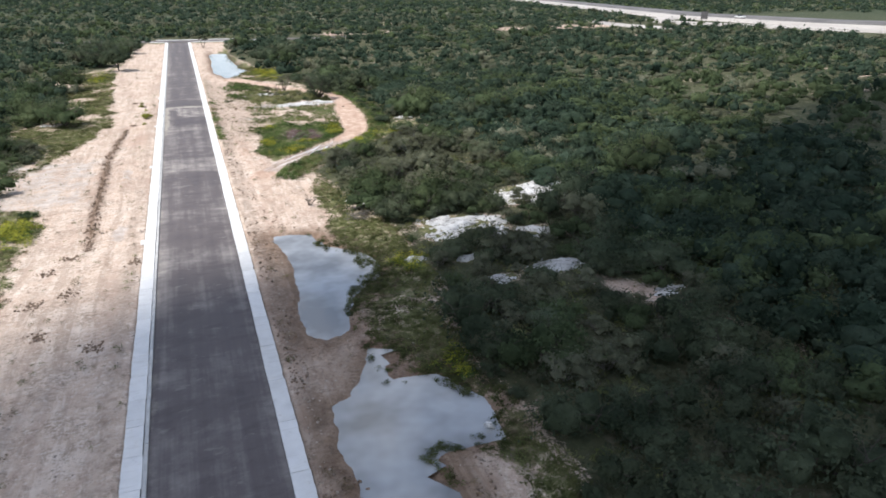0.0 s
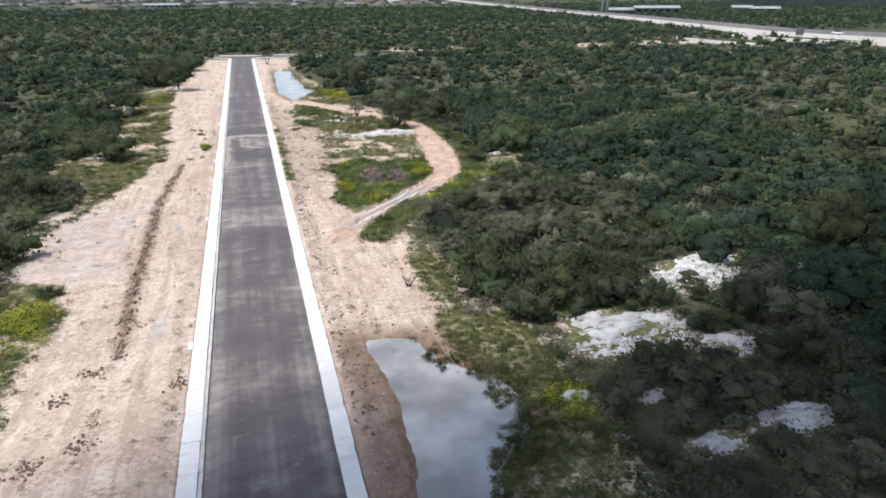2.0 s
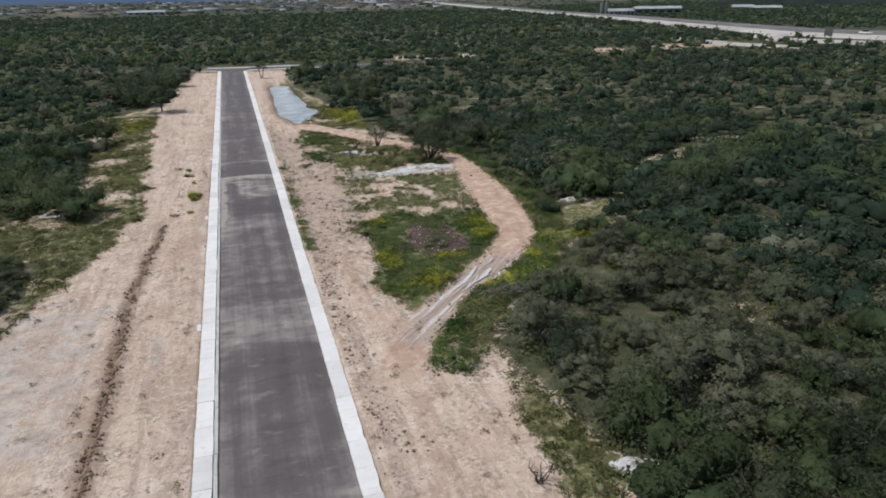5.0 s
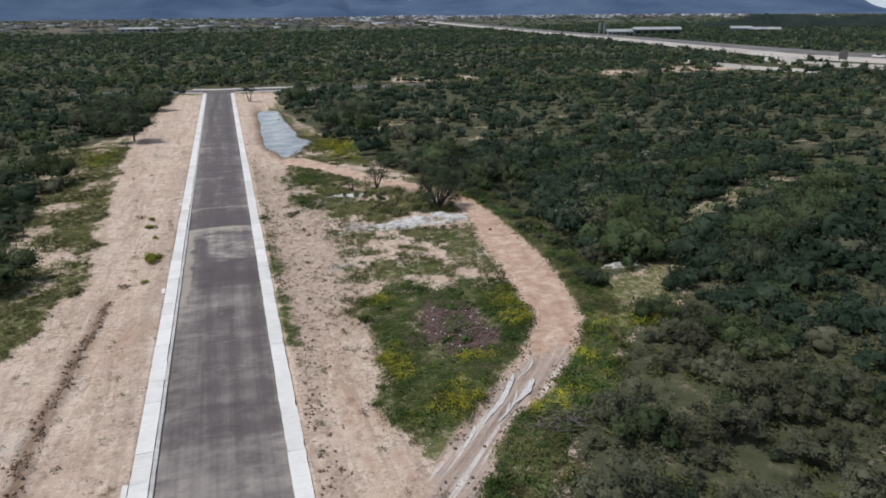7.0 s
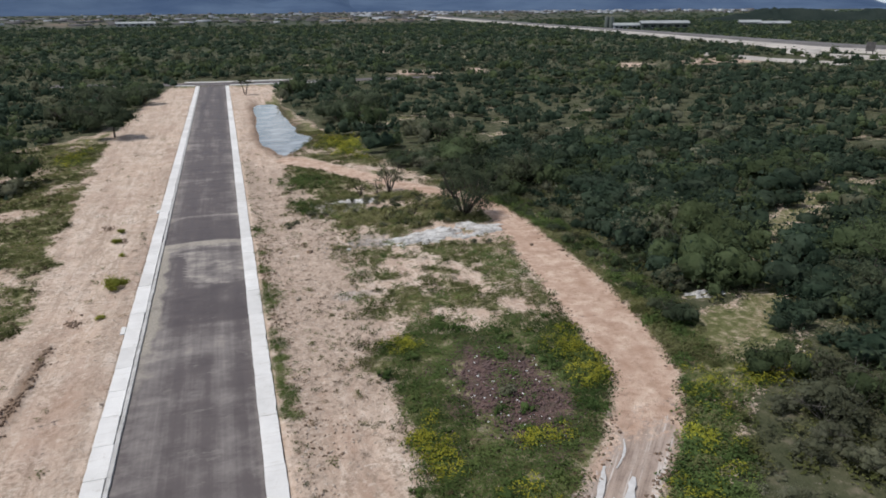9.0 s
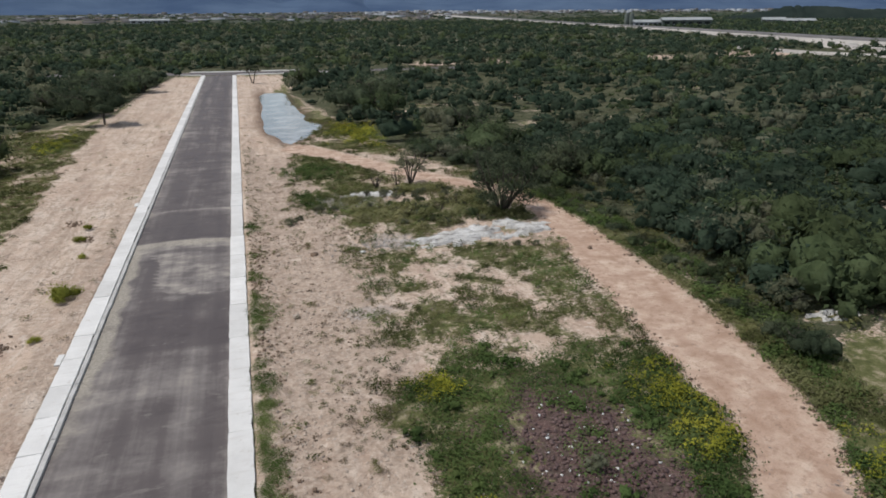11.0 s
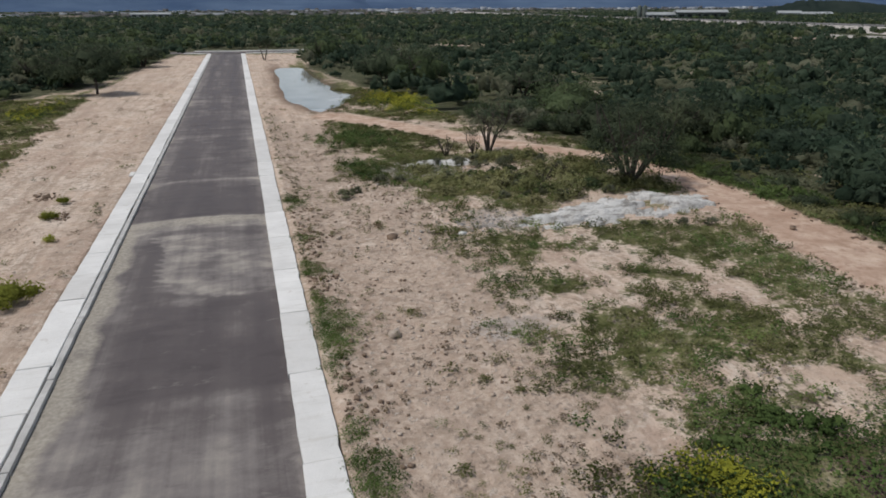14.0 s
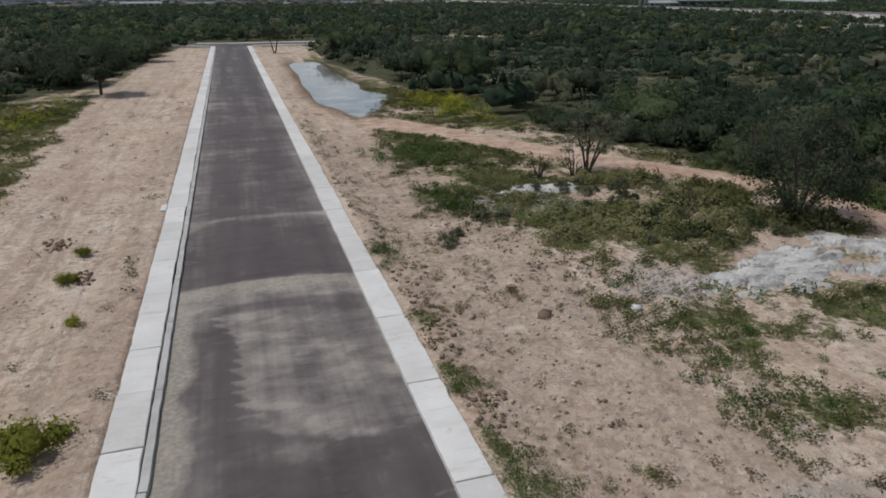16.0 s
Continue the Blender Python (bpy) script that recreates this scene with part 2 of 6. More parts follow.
def road_material():
    """Grey-brown road concrete with pale dusty bands across it and tyre-dark middle."""
    n = Nodes("road_concrete")
    along = n.noise(1.0, 5, 0.6, (0.9, 0.035, 1.0))
    across = n.noise(1.0, 4, 0.55, (0.05, 0.16, 1.0))
    scallop = n.noise(1.0, 6, 0.66, (0.75, 1.35, 1.0), 0.3)
    brush = n.noise(1.0, 5, 0.6, (5.5, 0.10, 1.0))
    blotch, fine, grit = n.noise(0.45, 6, 0.68), n.noise(7.0, 4, 0.6), n.noise(60, 2)
    f = n.math("ADD", n.math("MULTIPLY", across, 0.42), n.math("MULTIPLY", along, 0.58))
    f = n.math("ADD", f, n.math("MULTIPLY", n.math("SUBTRACT", blotch, 0.5), 0.5))
    f = n.math("ADD", f, n.math("MULTIPLY", n.math("SUBTRACT", brush, 0.5), 0.12))
    dust = n.attribute("dust")
    f = n.math("ADD", f, n.math("MULTIPLY", dust, n.math("ADD", 0.55, n.math("MULTIPLY", n.ramp(scallop, (0.36, 0.0), (0.62, 1.0)), 0.8))))
    c = n.ramp(f, (0.36, (0.082, 0.066, 0.066)), (0.50, (0.112, 0.094, 0.092)), (0.64, (0.200, 0.178, 0.170)), (0.86, (0.38, 0.345, 0.305)))
    stain = n.noise(1.0, 7, 0.66, (0.28, 0.85, 1.0), 0.4)
    c = n.mix(n.ramp(stain, (0.53, 0.0), (0.57, 0.38)), c, n.mix(1.0, c, (0.62, 0.60, 0.62), "MULTIPLY"))
    spill = n.noise(1.0, 7, 0.7, (0.5, 1.1, 1.0), 0.3)
    c = n.mix(n.ramp(spill, (0.60, 0.0), (0.66, 0.32)), c, (0.30, 0.275, 0.25))
    c = n.mix(n.math("MULTIPLY", grit, 0.3), c, (0.05, 0.045, 0.045))
    sand = n.ramp(n.math("ADD", n.attribute("sand"), n.math("MULTIPLY", n.math("SUBTRACT", blotch, 0.5), 1.7)), (0.3, 0.0), (0.9, 0.75))
    c = n.mix(sand, c, n.ramp(fine, (0.35, (0.27, 0.24, 0.195)), (0.65, (0.42, 0.385, 0.325))))
    return n.finish(c, n.ramp(f, (0.4, 0.62), (0.7, 0.9)), 0.0, n.math("ADD", grit, fine), 0.2, 0.01, 0.35)


def slab_material():
    n = Nodes("pale_concrete")
    own = n.add("ShaderNodeObjectInfo").outputs["Random"]
    big, fine, smear = n.noise(0.8, 5, 0.65), n.noise(30, 3), n.noise(1.0, 4, 0.6, (0.7, 5.0, 1.0))
    c = n.ramp(n.math("ADD", n.math("MULTIPLY", big, 0.7), n.math("MULTIPLY", own, 0.3)), (0.25, (0.56, 0.55, 0.535)), (0.75, (0.75, 0.74, 0.725)))
    c = n.mix(n.ramp(smear, (0.55, 0.0), (0.75, 0.45)), c, (0.47, 0.44, 0.40))
    c = n.mix(n.ramp(n.noise(2.4, 6, 0.7), (0.6, 0.0), (0.72, 0.5)), c, (0.40, 0.35, 0.30))
    return n.finish(c, 0.88, 0.0, n.math("ADD", n.math("MULTIPLY", fine, 0.4), n.math("ADD", smear, n.noise(5.0, 4, 0.65))), 0.5, 0.05, 0.3)


def water_material():
    n = Nodes("muddy_water")
    # Muddy base colour; its paler patches also stand in for reflected clouds.
    c = n.ramp(n.noise(0.22, 3), (0.38, (0.19, 0.185, 0.175)), (0.62, (0.38, 0.385, 0.385)))
    return n.finish(c, 0.06, 0.0, n.noise(1.5, 2), 0.02, 0.02, 0.95)


def rock_material():
    n = Nodes("pale_caliche_rock")
    big, crack, fine = n.noise(0.7, 6, 0.7), n.noise(1.0, 6, 0.7, (0.6, 2.0, 1.0), 0.4), n.noise(12, 4, 0.65)
    c = n.ramp(big, (0.3, (0.42, 0.405, 0.385)), (0.55, (0.67, 0.66, 0.645)))
    c = n.mix(n.ramp(crack, (0.53, 0.0), (0.60, 0.7)), c, (0.19, 0.17, 0.15))
    c = n.mix(n.ramp(fine, (0.58, 0.0), (0.75, 0.45)), c, (0.30, 0.28, 0.25))
    joints = n.add("ShaderNodeTexVoronoi", Scale=0.42)
    joints.feature = "DISTANCE_TO_EDGE"
    warp = n.add("ShaderNodeVectorMath")
    warp.operation = "MULTIPLY_ADD"
    warp.inputs[1].default_value = (0.8, 2.6, 1.0)
    n.link(n.geo.outputs["Position"], warp.inputs[0])
    n.link(n.ramp(n.noise(1.6, 4), (0.3, 0.0), (0.7, 2.2)), warp.inputs[2])
    n.link(warp.outputs[0], joints.inputs["Vector"])
    split_line = n.ramp(joints.outputs["Distance"], (0.0, 0.3), (0.02, 0.0))
    c = n.mix(split_line, c, (0.085, 0.075, 0.065))
    return n.finish(c, 0.9, 0.0, n.math("SUBTRACT", n.math("ADD", crack, fine), split_line), 0.9, 0.1, 0.2)


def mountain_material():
    n = Nodes("haze_blue_mountain")
    # Blue of the far haze is put into the base colour.
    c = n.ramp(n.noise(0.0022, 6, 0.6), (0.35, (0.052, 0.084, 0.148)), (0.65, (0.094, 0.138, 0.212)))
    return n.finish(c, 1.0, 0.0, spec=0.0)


EARTH, ROAD, SLAB, WATER, ROCK = ground_material(), road_material(), slab_material(), water_material(), rock_material()
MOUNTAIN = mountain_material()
LEAF_GREEN = foliage("leaves_green", (0.052, 0.074, 0.036), (0.086, 0.118, 0.058), (0.130, 0.168, 0.086))
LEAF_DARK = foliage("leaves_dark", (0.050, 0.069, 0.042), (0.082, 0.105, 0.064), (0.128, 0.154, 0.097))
LEAF_GREY = foliage("leaves_grey", (0.090, 0.098, 0.062), (0.138, 0.147, 0.096), (0.200, 0.207, 0.145), 0.4, 1.08)
# Cool blue-green tint stands in for haze over the far scrub.
LEAF_HAZE = foliage("leaves_haze_blue", (0.027, 0.047, 0.031), (0.045, 0.071, 0.047), (0.073, 0.103, 0.070))
WEED = foliage("weeds", (0.072, 0.086, 0.032), (0.132, 0.148, 0.058), (0.220, 0.222, 0.105))
WEED_LUSH = foliage("lush_weeds", (0.060, 0.098, 0.032), (0.108, 0.160, 0.054), (0.180, 0.232, 0.084), 0.3, 1.15)
WEED_LIME = foliage("lime_weeds", (0.22, 0.24, 0.045), (0.34, 0.36, 0.075), (0.46, 0.47, 0.13))
OLIVE = foliage("olive_grass", (0.110, 0.122, 0.050), (0.180, 0.190, 0.085), (0.270, 0.265, 0.140), 0.3, 1.15)
FLOWER = foliage("yellow_flowers", (0.19, 0.205, 0.03), (0.33, 0.335, 0.045), (0.48, 0.46, 0.07), 0.15)
DRY = foliage("dry_weeds", (0.11, 0.085, 0.055), (0.19, 0.152, 0.098), (0.30, 0.25, 0.165))
BARK = plain("bark", (0.055, 0.044, 0.036), (0.12, 0.10, 0.083), 4.0)
TWIG = plain("grey_twigs", (0.11, 0.095, 0.085), (0.23, 0.21, 0.19), 4.0)
STONE = plain("field_stone", (0.26, 0.20, 0.155), (0.55, 0.47, 0.40), 2.0)
KERB_GREY = plain("grey_gutter_concrete", (0.40, 0.39, 0.375), (0.58, 0.57, 0.555), 1.5)
RED_STONE = plain("red_stone", (0.085, 0.052, 0.050), (0.20, 0.135, 0.125), 1.5)
GREY_STONE = plain("grey_stone", (0.30, 0.27, 0.245), (0.54, 0.51, 0.48), 1.5)
MUD = plain("dark_clods", (0.15, 0.10, 0.07), (0.28, 0.20, 0.145), 2.0)
CLOD = plain("sandy_clods", (0.40, 0.30, 0.23), (0.66, 0.55, 0.46), 2.5)
KERB_GAP = plain("gutter_dirt", (0.10, 0.085, 0.072), (0.2, 0.17, 0.145), 3.0)
# Blue-grey of distance haze is mixed into both wall colours.
WALL_WHITE = plain("hazed_white_plaster", (0.30, 0.32, 0.36), (0.55, 0.57, 0.60), 0.05)
WALL_HAZE_GREY = plain("haze_grey_plaster", (0.11, 0.112, 0.12), (0.20, 0.185, 0.18), 0.05)
ROOF_SHEET = plain("pale_sheet_roof", (0.26, 0.28, 0.29), (0.40, 0.42, 0.43), 0.1)
WALL_GREEN = plain("dull_green_sheet", (0.09, 0.11, 0.10), (0.15, 0.17, 0.155), 0.1)
# The very dark tone carries the cloud shade on the far woods.
WOODS = plain("cloud_shaded_woods", (0.020, 0.030, 0.028), (0.036, 0.048, 0.042), 0.04, 1.0, 0.0, 0.0)
BARE_EARTH = plain("bare_red_earth", (0.19, 0.13, 0.10), (0.34, 0.255, 0.21), 0.03)
HIGHWAY = plain("highway_concrete", (0.36, 0.33, 0.30), (0.52, 0.48, 0.44), 0.04)
TARMAC = plain("highway_tarmac", (0.11, 0.105, 0.105), (0.19, 0.18, 0.175), 0.06)
STEEL = plain("dark_steel", (0.13, 0.12, 0.115), (0.2, 0.185, 0.175), 1.0, 0.5)
GLASS_DARK = plain("dark_glass", (0.02, 0.022, 0.025), (0.035, 0.038, 0.042), 1.0, 0.15)
PAINT_WHITE = plain("white_paint", (0.68, 0.68, 0.67), (0.76, 0.76, 0.75), 1.0, 0.4)
# Pale colour stands in for the sky's glint on wet wheel tracks.
GLINT_PALE = plain("pale_glint", (0.50, 0.48, 0.46), (0.70, 0.69, 0.68), 2.0, 0.28, 0.2, 0.5)
CLOUD = plain("cloud_white", (0.72, 0.73, 0.75), (0.82, 0.82, 0.83), 0.02, 1.0, 0.0, 0.0)
RUBBER = plain("rubber", (0.02, 0.02, 0.02), (0.035, 0.035, 0.035), 3.0)


# ---- mesh helpers ----
def mesh_from(name, verts, faces, *materials, smooth=False, normals=None):
    """A mesh from arrays; all faces have the same number of corners. normals: soft shading normals of foliage, one a vertex."""
    verts, faces = np.asarray(verts, np.float32), np.asarray(faces, np.int32)
    me = bpy.data.meshes.new(name)
    k = faces.shape[1]
    me.vertices.add(len(verts))
    me.vertices.foreach_set("co", verts.ravel())
    me.loops.add(faces.size)
    me.loops.foreach_set("vertex_index", faces.ravel())
    me.polygons.add(len(faces))
    me.polygons.foreach_set("loop_start", np.arange(0, faces.size, k, dtype=np.int32))
    if smooth:
        me.polygons.foreach_set("use_smooth", np.ones(len(faces), bool))
    me.update(calc_edges=True)
    if normals is not None:
        at = me.attributes.new("custom_normal", "FLOAT_VECTOR", "POINT")
        at.data.foreach_set("vector", np.asarray(normals, np.float32).ravel())
        me.update()
    for m in materials:
        me.materials.append(m)
    return me


def link_mesh(name, me, parent=None, m=None):
    ob = new(name, me)
    ob.parent = parent
    if m is not None:
        ob.matrix_basis = m
    return ob


def part(name, bm, material, parent=None, label=""):
    me = bpy.data.meshes.new(name)
    bm.to_mesh(me)
    bm.free()
    me.materials.append(material)
    ob = link_mesh(name, me, parent)
    return tagged(ob, label)


def box(bm, x0, x1, y0, y1, z0, z1, bevel=0.0):
    made = bmesh.ops.create_cube(bm, size=1.0, matrix=Matrix.Translation(((x0 + x1) / 2, (y0 + y1) / 2, (z0 + z1) / 2)) @ Matrix.Diagonal((x1 - x0, y1 - y0, z1 - z0, 1)))
    if bevel:
        edges = list({e for v in made["verts"] for e in v.link_edges})
        bmesh.ops.bevel(bm, geom=edges, offset=bevel, segments=1, affect="EDGES")


def tube(points, radii, sides=5):
    """Vertices and quads of a tapering limb along points."""
    pts = np.asarray(points, float)
    verts, faces = [], []
    for i, (p, r) in enumerate(zip(pts, radii)):
        d = pts[min(i + 1, len(pts) - 1)] - pts[max(i - 1, 0)]
        d = d / (np.linalg.norm(d) + 1e-9)
        a = np.cross(d, (0.31, 0.87, 0.38))
        a /= np.linalg.norm(a) + 1e-9
        b = np.cross(d, a)
        for k in range(sides):
            w = 2 * math.pi * k / sides
            verts.append(p + r * (math.cos(w) * a + math.sin(w) * b))
    for i in range(len(pts) - 1):
        for k in range(sides):
            k2 = (k + 1) % sides
            faces.append((i * sides + k, i * sides + k2, (i + 1) * sides + k2, (i + 1) * sides + k))
    return np.array(verts), np.array(faces)


def merge(pieces):
    verts, faces, extra, n = [], [], [], 0
    for v, f, *more in pieces:
        verts.append(v)
        faces.append(np.asarray(f) + n)
        extra += more
        n += len(v)
    out = (np.concatenate(verts), np.concatenate(faces))
    return out + (np.concatenate(extra),) if extra else out


def leafy(name, shape, material):
    """A mesh of leaves with soft normals."""
    v, f, soft = shape
    return mesh_from(name, v, f, material, smooth=True, normals=soft)


def soft_normals(rng, normals, corners):
    soft = normals / (np.linalg.norm(normals, axis=1, keepdims=True) + 1e-9) + rng.normal(0, 0.13, normals.shape)
    soft /= np.linalg.norm(soft, axis=1, keepdims=True) + 1e-9
    return np.repeat(soft, corners, axis=0)


def leaf_quads(rng, centres, normals, size, narrow=0.55):
    """Small pointed leaf sprays, one quad each, facing roughly along the normals."""
    n = len(centres)
    nor = normals + rng.normal(0, 0.45, (n, 3))
    nor /= np.linalg.norm(nor, axis=1, keepdims=True) + 1e-9
    a = np.cross(nor, rng.normal(0, 1, (n, 3)))
    a /= np.linalg.norm(a, axis=1, keepdims=True) + 1e-9
    b = np.cross(nor, a)
    s = (size * rng.uniform(0.55, 1.35, (n, 1)))
    bend = nor * s * 0.25
    v = np.stack([centres - a * s, centres - b * s * narrow + bend, centres + a * s, centres + b * s * narrow + bend], 1)
    f = np.arange(4 * n).reshape(n, 4)
    return v.reshape(-1, 3), f, soft_normals(rng, normals, 4)


def leaf_tris(rng, centres, normals, size):
    """Leaf sprays of one triangle each, for plants that stay far off."""
    n = len(centres)
    nor = normals + rng.normal(0, 0.4, (n, 3))
    nor /= np.linalg.norm(nor, axis=1, keepdims=True) + 1e-9
    a = np.cross(nor, rng.normal(0, 1, (n, 3)))
    a /= np.linalg.norm(a, axis=1, keepdims=True) + 1e-9
    b = np.cross(nor, a)
    s = size * rng.uniform(0.6, 1.4, (n, 1))
    v = np.stack([centres - a * s, centres + a * s * 0.7 - b * s * 0.7, centres + a * s * 0.7 + b * s * 0.7], 1)
    return v.reshape(-1, 3), np.arange(3 * n).reshape(n, 3), soft_normals(rng, normals, 3)


ICO = [(0, 0, 1)] + [(0.894 * math.cos(1.2566 * k), 0.894 * math.sin(1.2566 * k), 0.447) for k in range(5)] + [(0.894 * math.cos(1.2566 * k + 0.628), 0.894 * math.sin(1.2566 * k + 0.628), -0.447) for k in range(5)]
ICO_FACES = [(0, 1 + k, 1 + (k + 1) % 5) for k in range(5)] + [(1 + k, 6 + k, 1 + (k + 1) % 5) for k in range(5)] + [(6 + k, 6 + (k + 1) % 5, 1 + (k + 1) % 5) for k in range(5)]
OCT = [(0, 0, 1), (1, 0, -0.1), (0, 1, -0.1), (-1, 0, -0.1), (0, -1, -0.1)]
OCT_FACES = [(0, 1, 2), (0, 2, 3), (0, 3, 4), (0, 4, 1)]


def crown(rng, width, height, base, lobes, leaves, size, flat=0.75, tris=False, core=None, lobe=1.0):
    """A lumpy crown: leaves over many lobes, with gaps between them; core: the dense twiggy inside of each lobe."""
    cs, ns, cores = [], [], []
    for i in range(lobes):
        r = math.sqrt(rng.uniform(0, 1)) * 0.40
        w = rng.uniform(0, 2 * math.pi)
        top = 1 - (r / 0.48) ** 2 * 0.75
        c = np.array([math.cos(w) * r * width, math.sin(w) * r * width, base + (height - base) * top * rng.uniform(0.25, 0.86)])
        rad = rng.uniform(0.12, 0.24) * width * lobe
        d = rng.normal(0, 1, (max(1, leaves // lobes), 3))
        d[:, 2] = np.abs(d[:, 2]) * 1.1 - 0.35
        d /= np.linalg.norm(d, axis=1, keepdims=True) + 1e-9
        q = c + d * rad * rng.uniform(0.62, 1.12, (len(d), 1)) * np.array([1, 1, flat])
        cs.append(q)
        ns.append(d)
        if core:
            shape, faces = (ICO, ICO_FACES) if core == "ico" else (OCT, OCT_FACES)
            e = np.array(shape) @ np.array(Euler((0, 0, rng.uniform(0, 6))).to_matrix()).T
            v = c + e * rng.uniform(0.42, 0.86, (len(e), 1)) * rad * np.array([1, 1, flat])
            v[:, 2] = np.maximum(v[:, 2], 0.03)
            n = e + np.array([0, 0, 0.55])
            cores.append((v, np.array(faces), n / np.linalg.norm(n, axis=1, keepdims=True)))
    cs, ns = np.concatenate(cs), np.concatenate(ns)
    cs[:, 2] = np.maximum(cs[:, 2], 0.06)
    out = (leaf_tris if tris else leaf_quads)(rng, cs, ns + np.array([0, 0, 0.55]), size)
    return merge([out] + cores) if cores else out


def dome(rng, width, height, base, mounds, leaves, size, rings=3, sides=7, loose=0.34, shake=0.3):
    """A dense irregular bush: several mounds of different height, each a twiggy inside under a loose coat of leaves."""
    pieces, cs, ns = [], [], []
    for m in range(mounds):
        a = rng.uniform(0, 2 * math.pi)
        off = 0.0 if m == 0 else width * rng.uniform(0.16, 0.40)
        wide = width * rng.uniform(0.34, 0.56) * (1.2 if m == 0 else 1.0)
        high = height * (1.0 if m == 0 else rng.uniform(0.5, 0.95))
        foot = base * rng.uniform(0.6, 1.4)
        middle = foot + (high - foot) * 0.4
        at = np.array([math.cos(a) * off, math.sin(a) * off, middle])
        reach = np.array([wide / 2 * rng.uniform(0.8, 1.25), wide / 2 * rng.uniform(0.8, 1.25), high - middle])
        u = rng.normal(0, 1, (9, 3))
        u[:, 2] = np.abs(u[:, 2]) - 0.3
        u /= np.linalg.norm(u, axis=1, keepdims=True)
        grow = rng.uniform(0.3, 1.3, 9)

        def bump(d):
            w = np.exp(8 * (d @ u.T - 1)) * grow
            return 0.72 + 0.42 * np.max(w, axis=1), d - 0.7 * u[np.argmax(w, axis=1)]

        th, ph = np.linspace(0.0, 2.0, rings + 1)[1:], np.arange(sides) * 2 * math.pi / sides + rng.uniform(0, 6)
        T, P = np.meshgrid(th, ph, indexing="ij")
        P = P + (np.arange(rings) % 2)[:, None] * math.pi / sides
        d = np.concatenate([[[0, 0, 1.0]], np.stack([np.sin(T) * np.cos(P), np.sin(T) * np.sin(P), np.cos(T)], 2).reshape(-1, 3)])
        r, lean = bump(d)
        v = d * reach * (r * 0.74 * rng.uniform(0.7, 1.1, len(d)))[:, None] + at
        v[:, 2] = np.maximum(v[:, 2], 0.02)
        k, j = np.arange(sides), (np.arange(sides) + 1) % sides
        faces = [np.stack([0 * k, 1 + k, 1 + j], 1)]
        for q in range(rings - 1):
            p, b = 1 + q * sides, 1 + (q + 1) * sides
            faces += [np.stack([p + k, b + k, p + j], 1), np.stack([p + j, b + k, b + j], 1)]
        nor = 0.65 * d + 0.6 * lean + np.array([0, 0, 0.38]) + rng.normal(0, 0.66 * shake, d.shape)
        pieces.append((v, np.concatenate(faces), nor / np.linalg.norm(nor, axis=1, keepdims=True)))
        n = max(4, leaves // mounds)
        d = rng.normal(0, 1, (n, 3))
        d[:, 2] = np.abs(d[:, 2]) * 1.2 - 0.35
        d /= np.linalg.norm(d, axis=1, keepdims=True)
        r, lean = bump(d)
        c = d * reach * (r * (1 - loose * 0.7 + loose * 1.7 * rng.random(n) ** 1.4))[:, None] + at
        c[:, 2] = np.maximum(c[:, 2], 0.05)
        cs.append(c)
        ns.append(0.65 * d + 0.6 * lean + np.array([0, 0, 0.38]) + rng.normal(0, shake, d.shape))
    return merge([leaf_tris(rng, np.concatenate(cs), np.concatenate(ns), size)] + pieces)


def limbs(rng, width, height, count, thick, sides=5, low=0.0, apart=False):
    """Stems that leave the ground together and spread, each with its branches."""
    out = []
    for i in range(count):
        w = 2 * math.pi * (i + rng.uniform(-0.3, 0.3)) / count
        reach = width * rng.uniform(0.2, 0.46)
        p0 = np.array([math.cos(w), math.sin(w), 0]) * thick * 0.8
        p3 = np.array([math.cos(w) * reach, math.sin(w) * reach, height * rng.uniform(0.6, 0.92)])
        p1 = p0 + np.array([p3[0] * 0.34, p3[1] * 0.34, low + (p3[2] - low) * 0.30])
        p2 = p0 + np.array([p3[0] * 0.75, p3[1] * 0.75, low + (p3[2] - low) * 0.66]) + rng.normal(0, 0.05 * width, 3)
        r = thick * rng.uniform(0.6, 1.0)
        own = [tube([p0 - (0, 0, 0.08), p1, p2, p3], [r, r * 0.75, r * 0.45, r * 0.12], sides)]
        for k in range(2 if count > 9 else 4):
            q0 = p1 + (p2 - p1) * rng.uniform(0.2, 1.0)
            q1 = q0 + np.array([rng.normal(0, 0.16) * width, rng.normal(0, 0.16) * width, rng.uniform(0.1, 0.3) * height])
            own.append(tube([q0, (q0 + q1) / 2 + rng.normal(0, 0.03 * width, 3), q1], [r * 0.4, r * 0.25, r * 0.06], 3 if sides < 5 else 4))
        out.append(own if apart else merge(own))
    return out


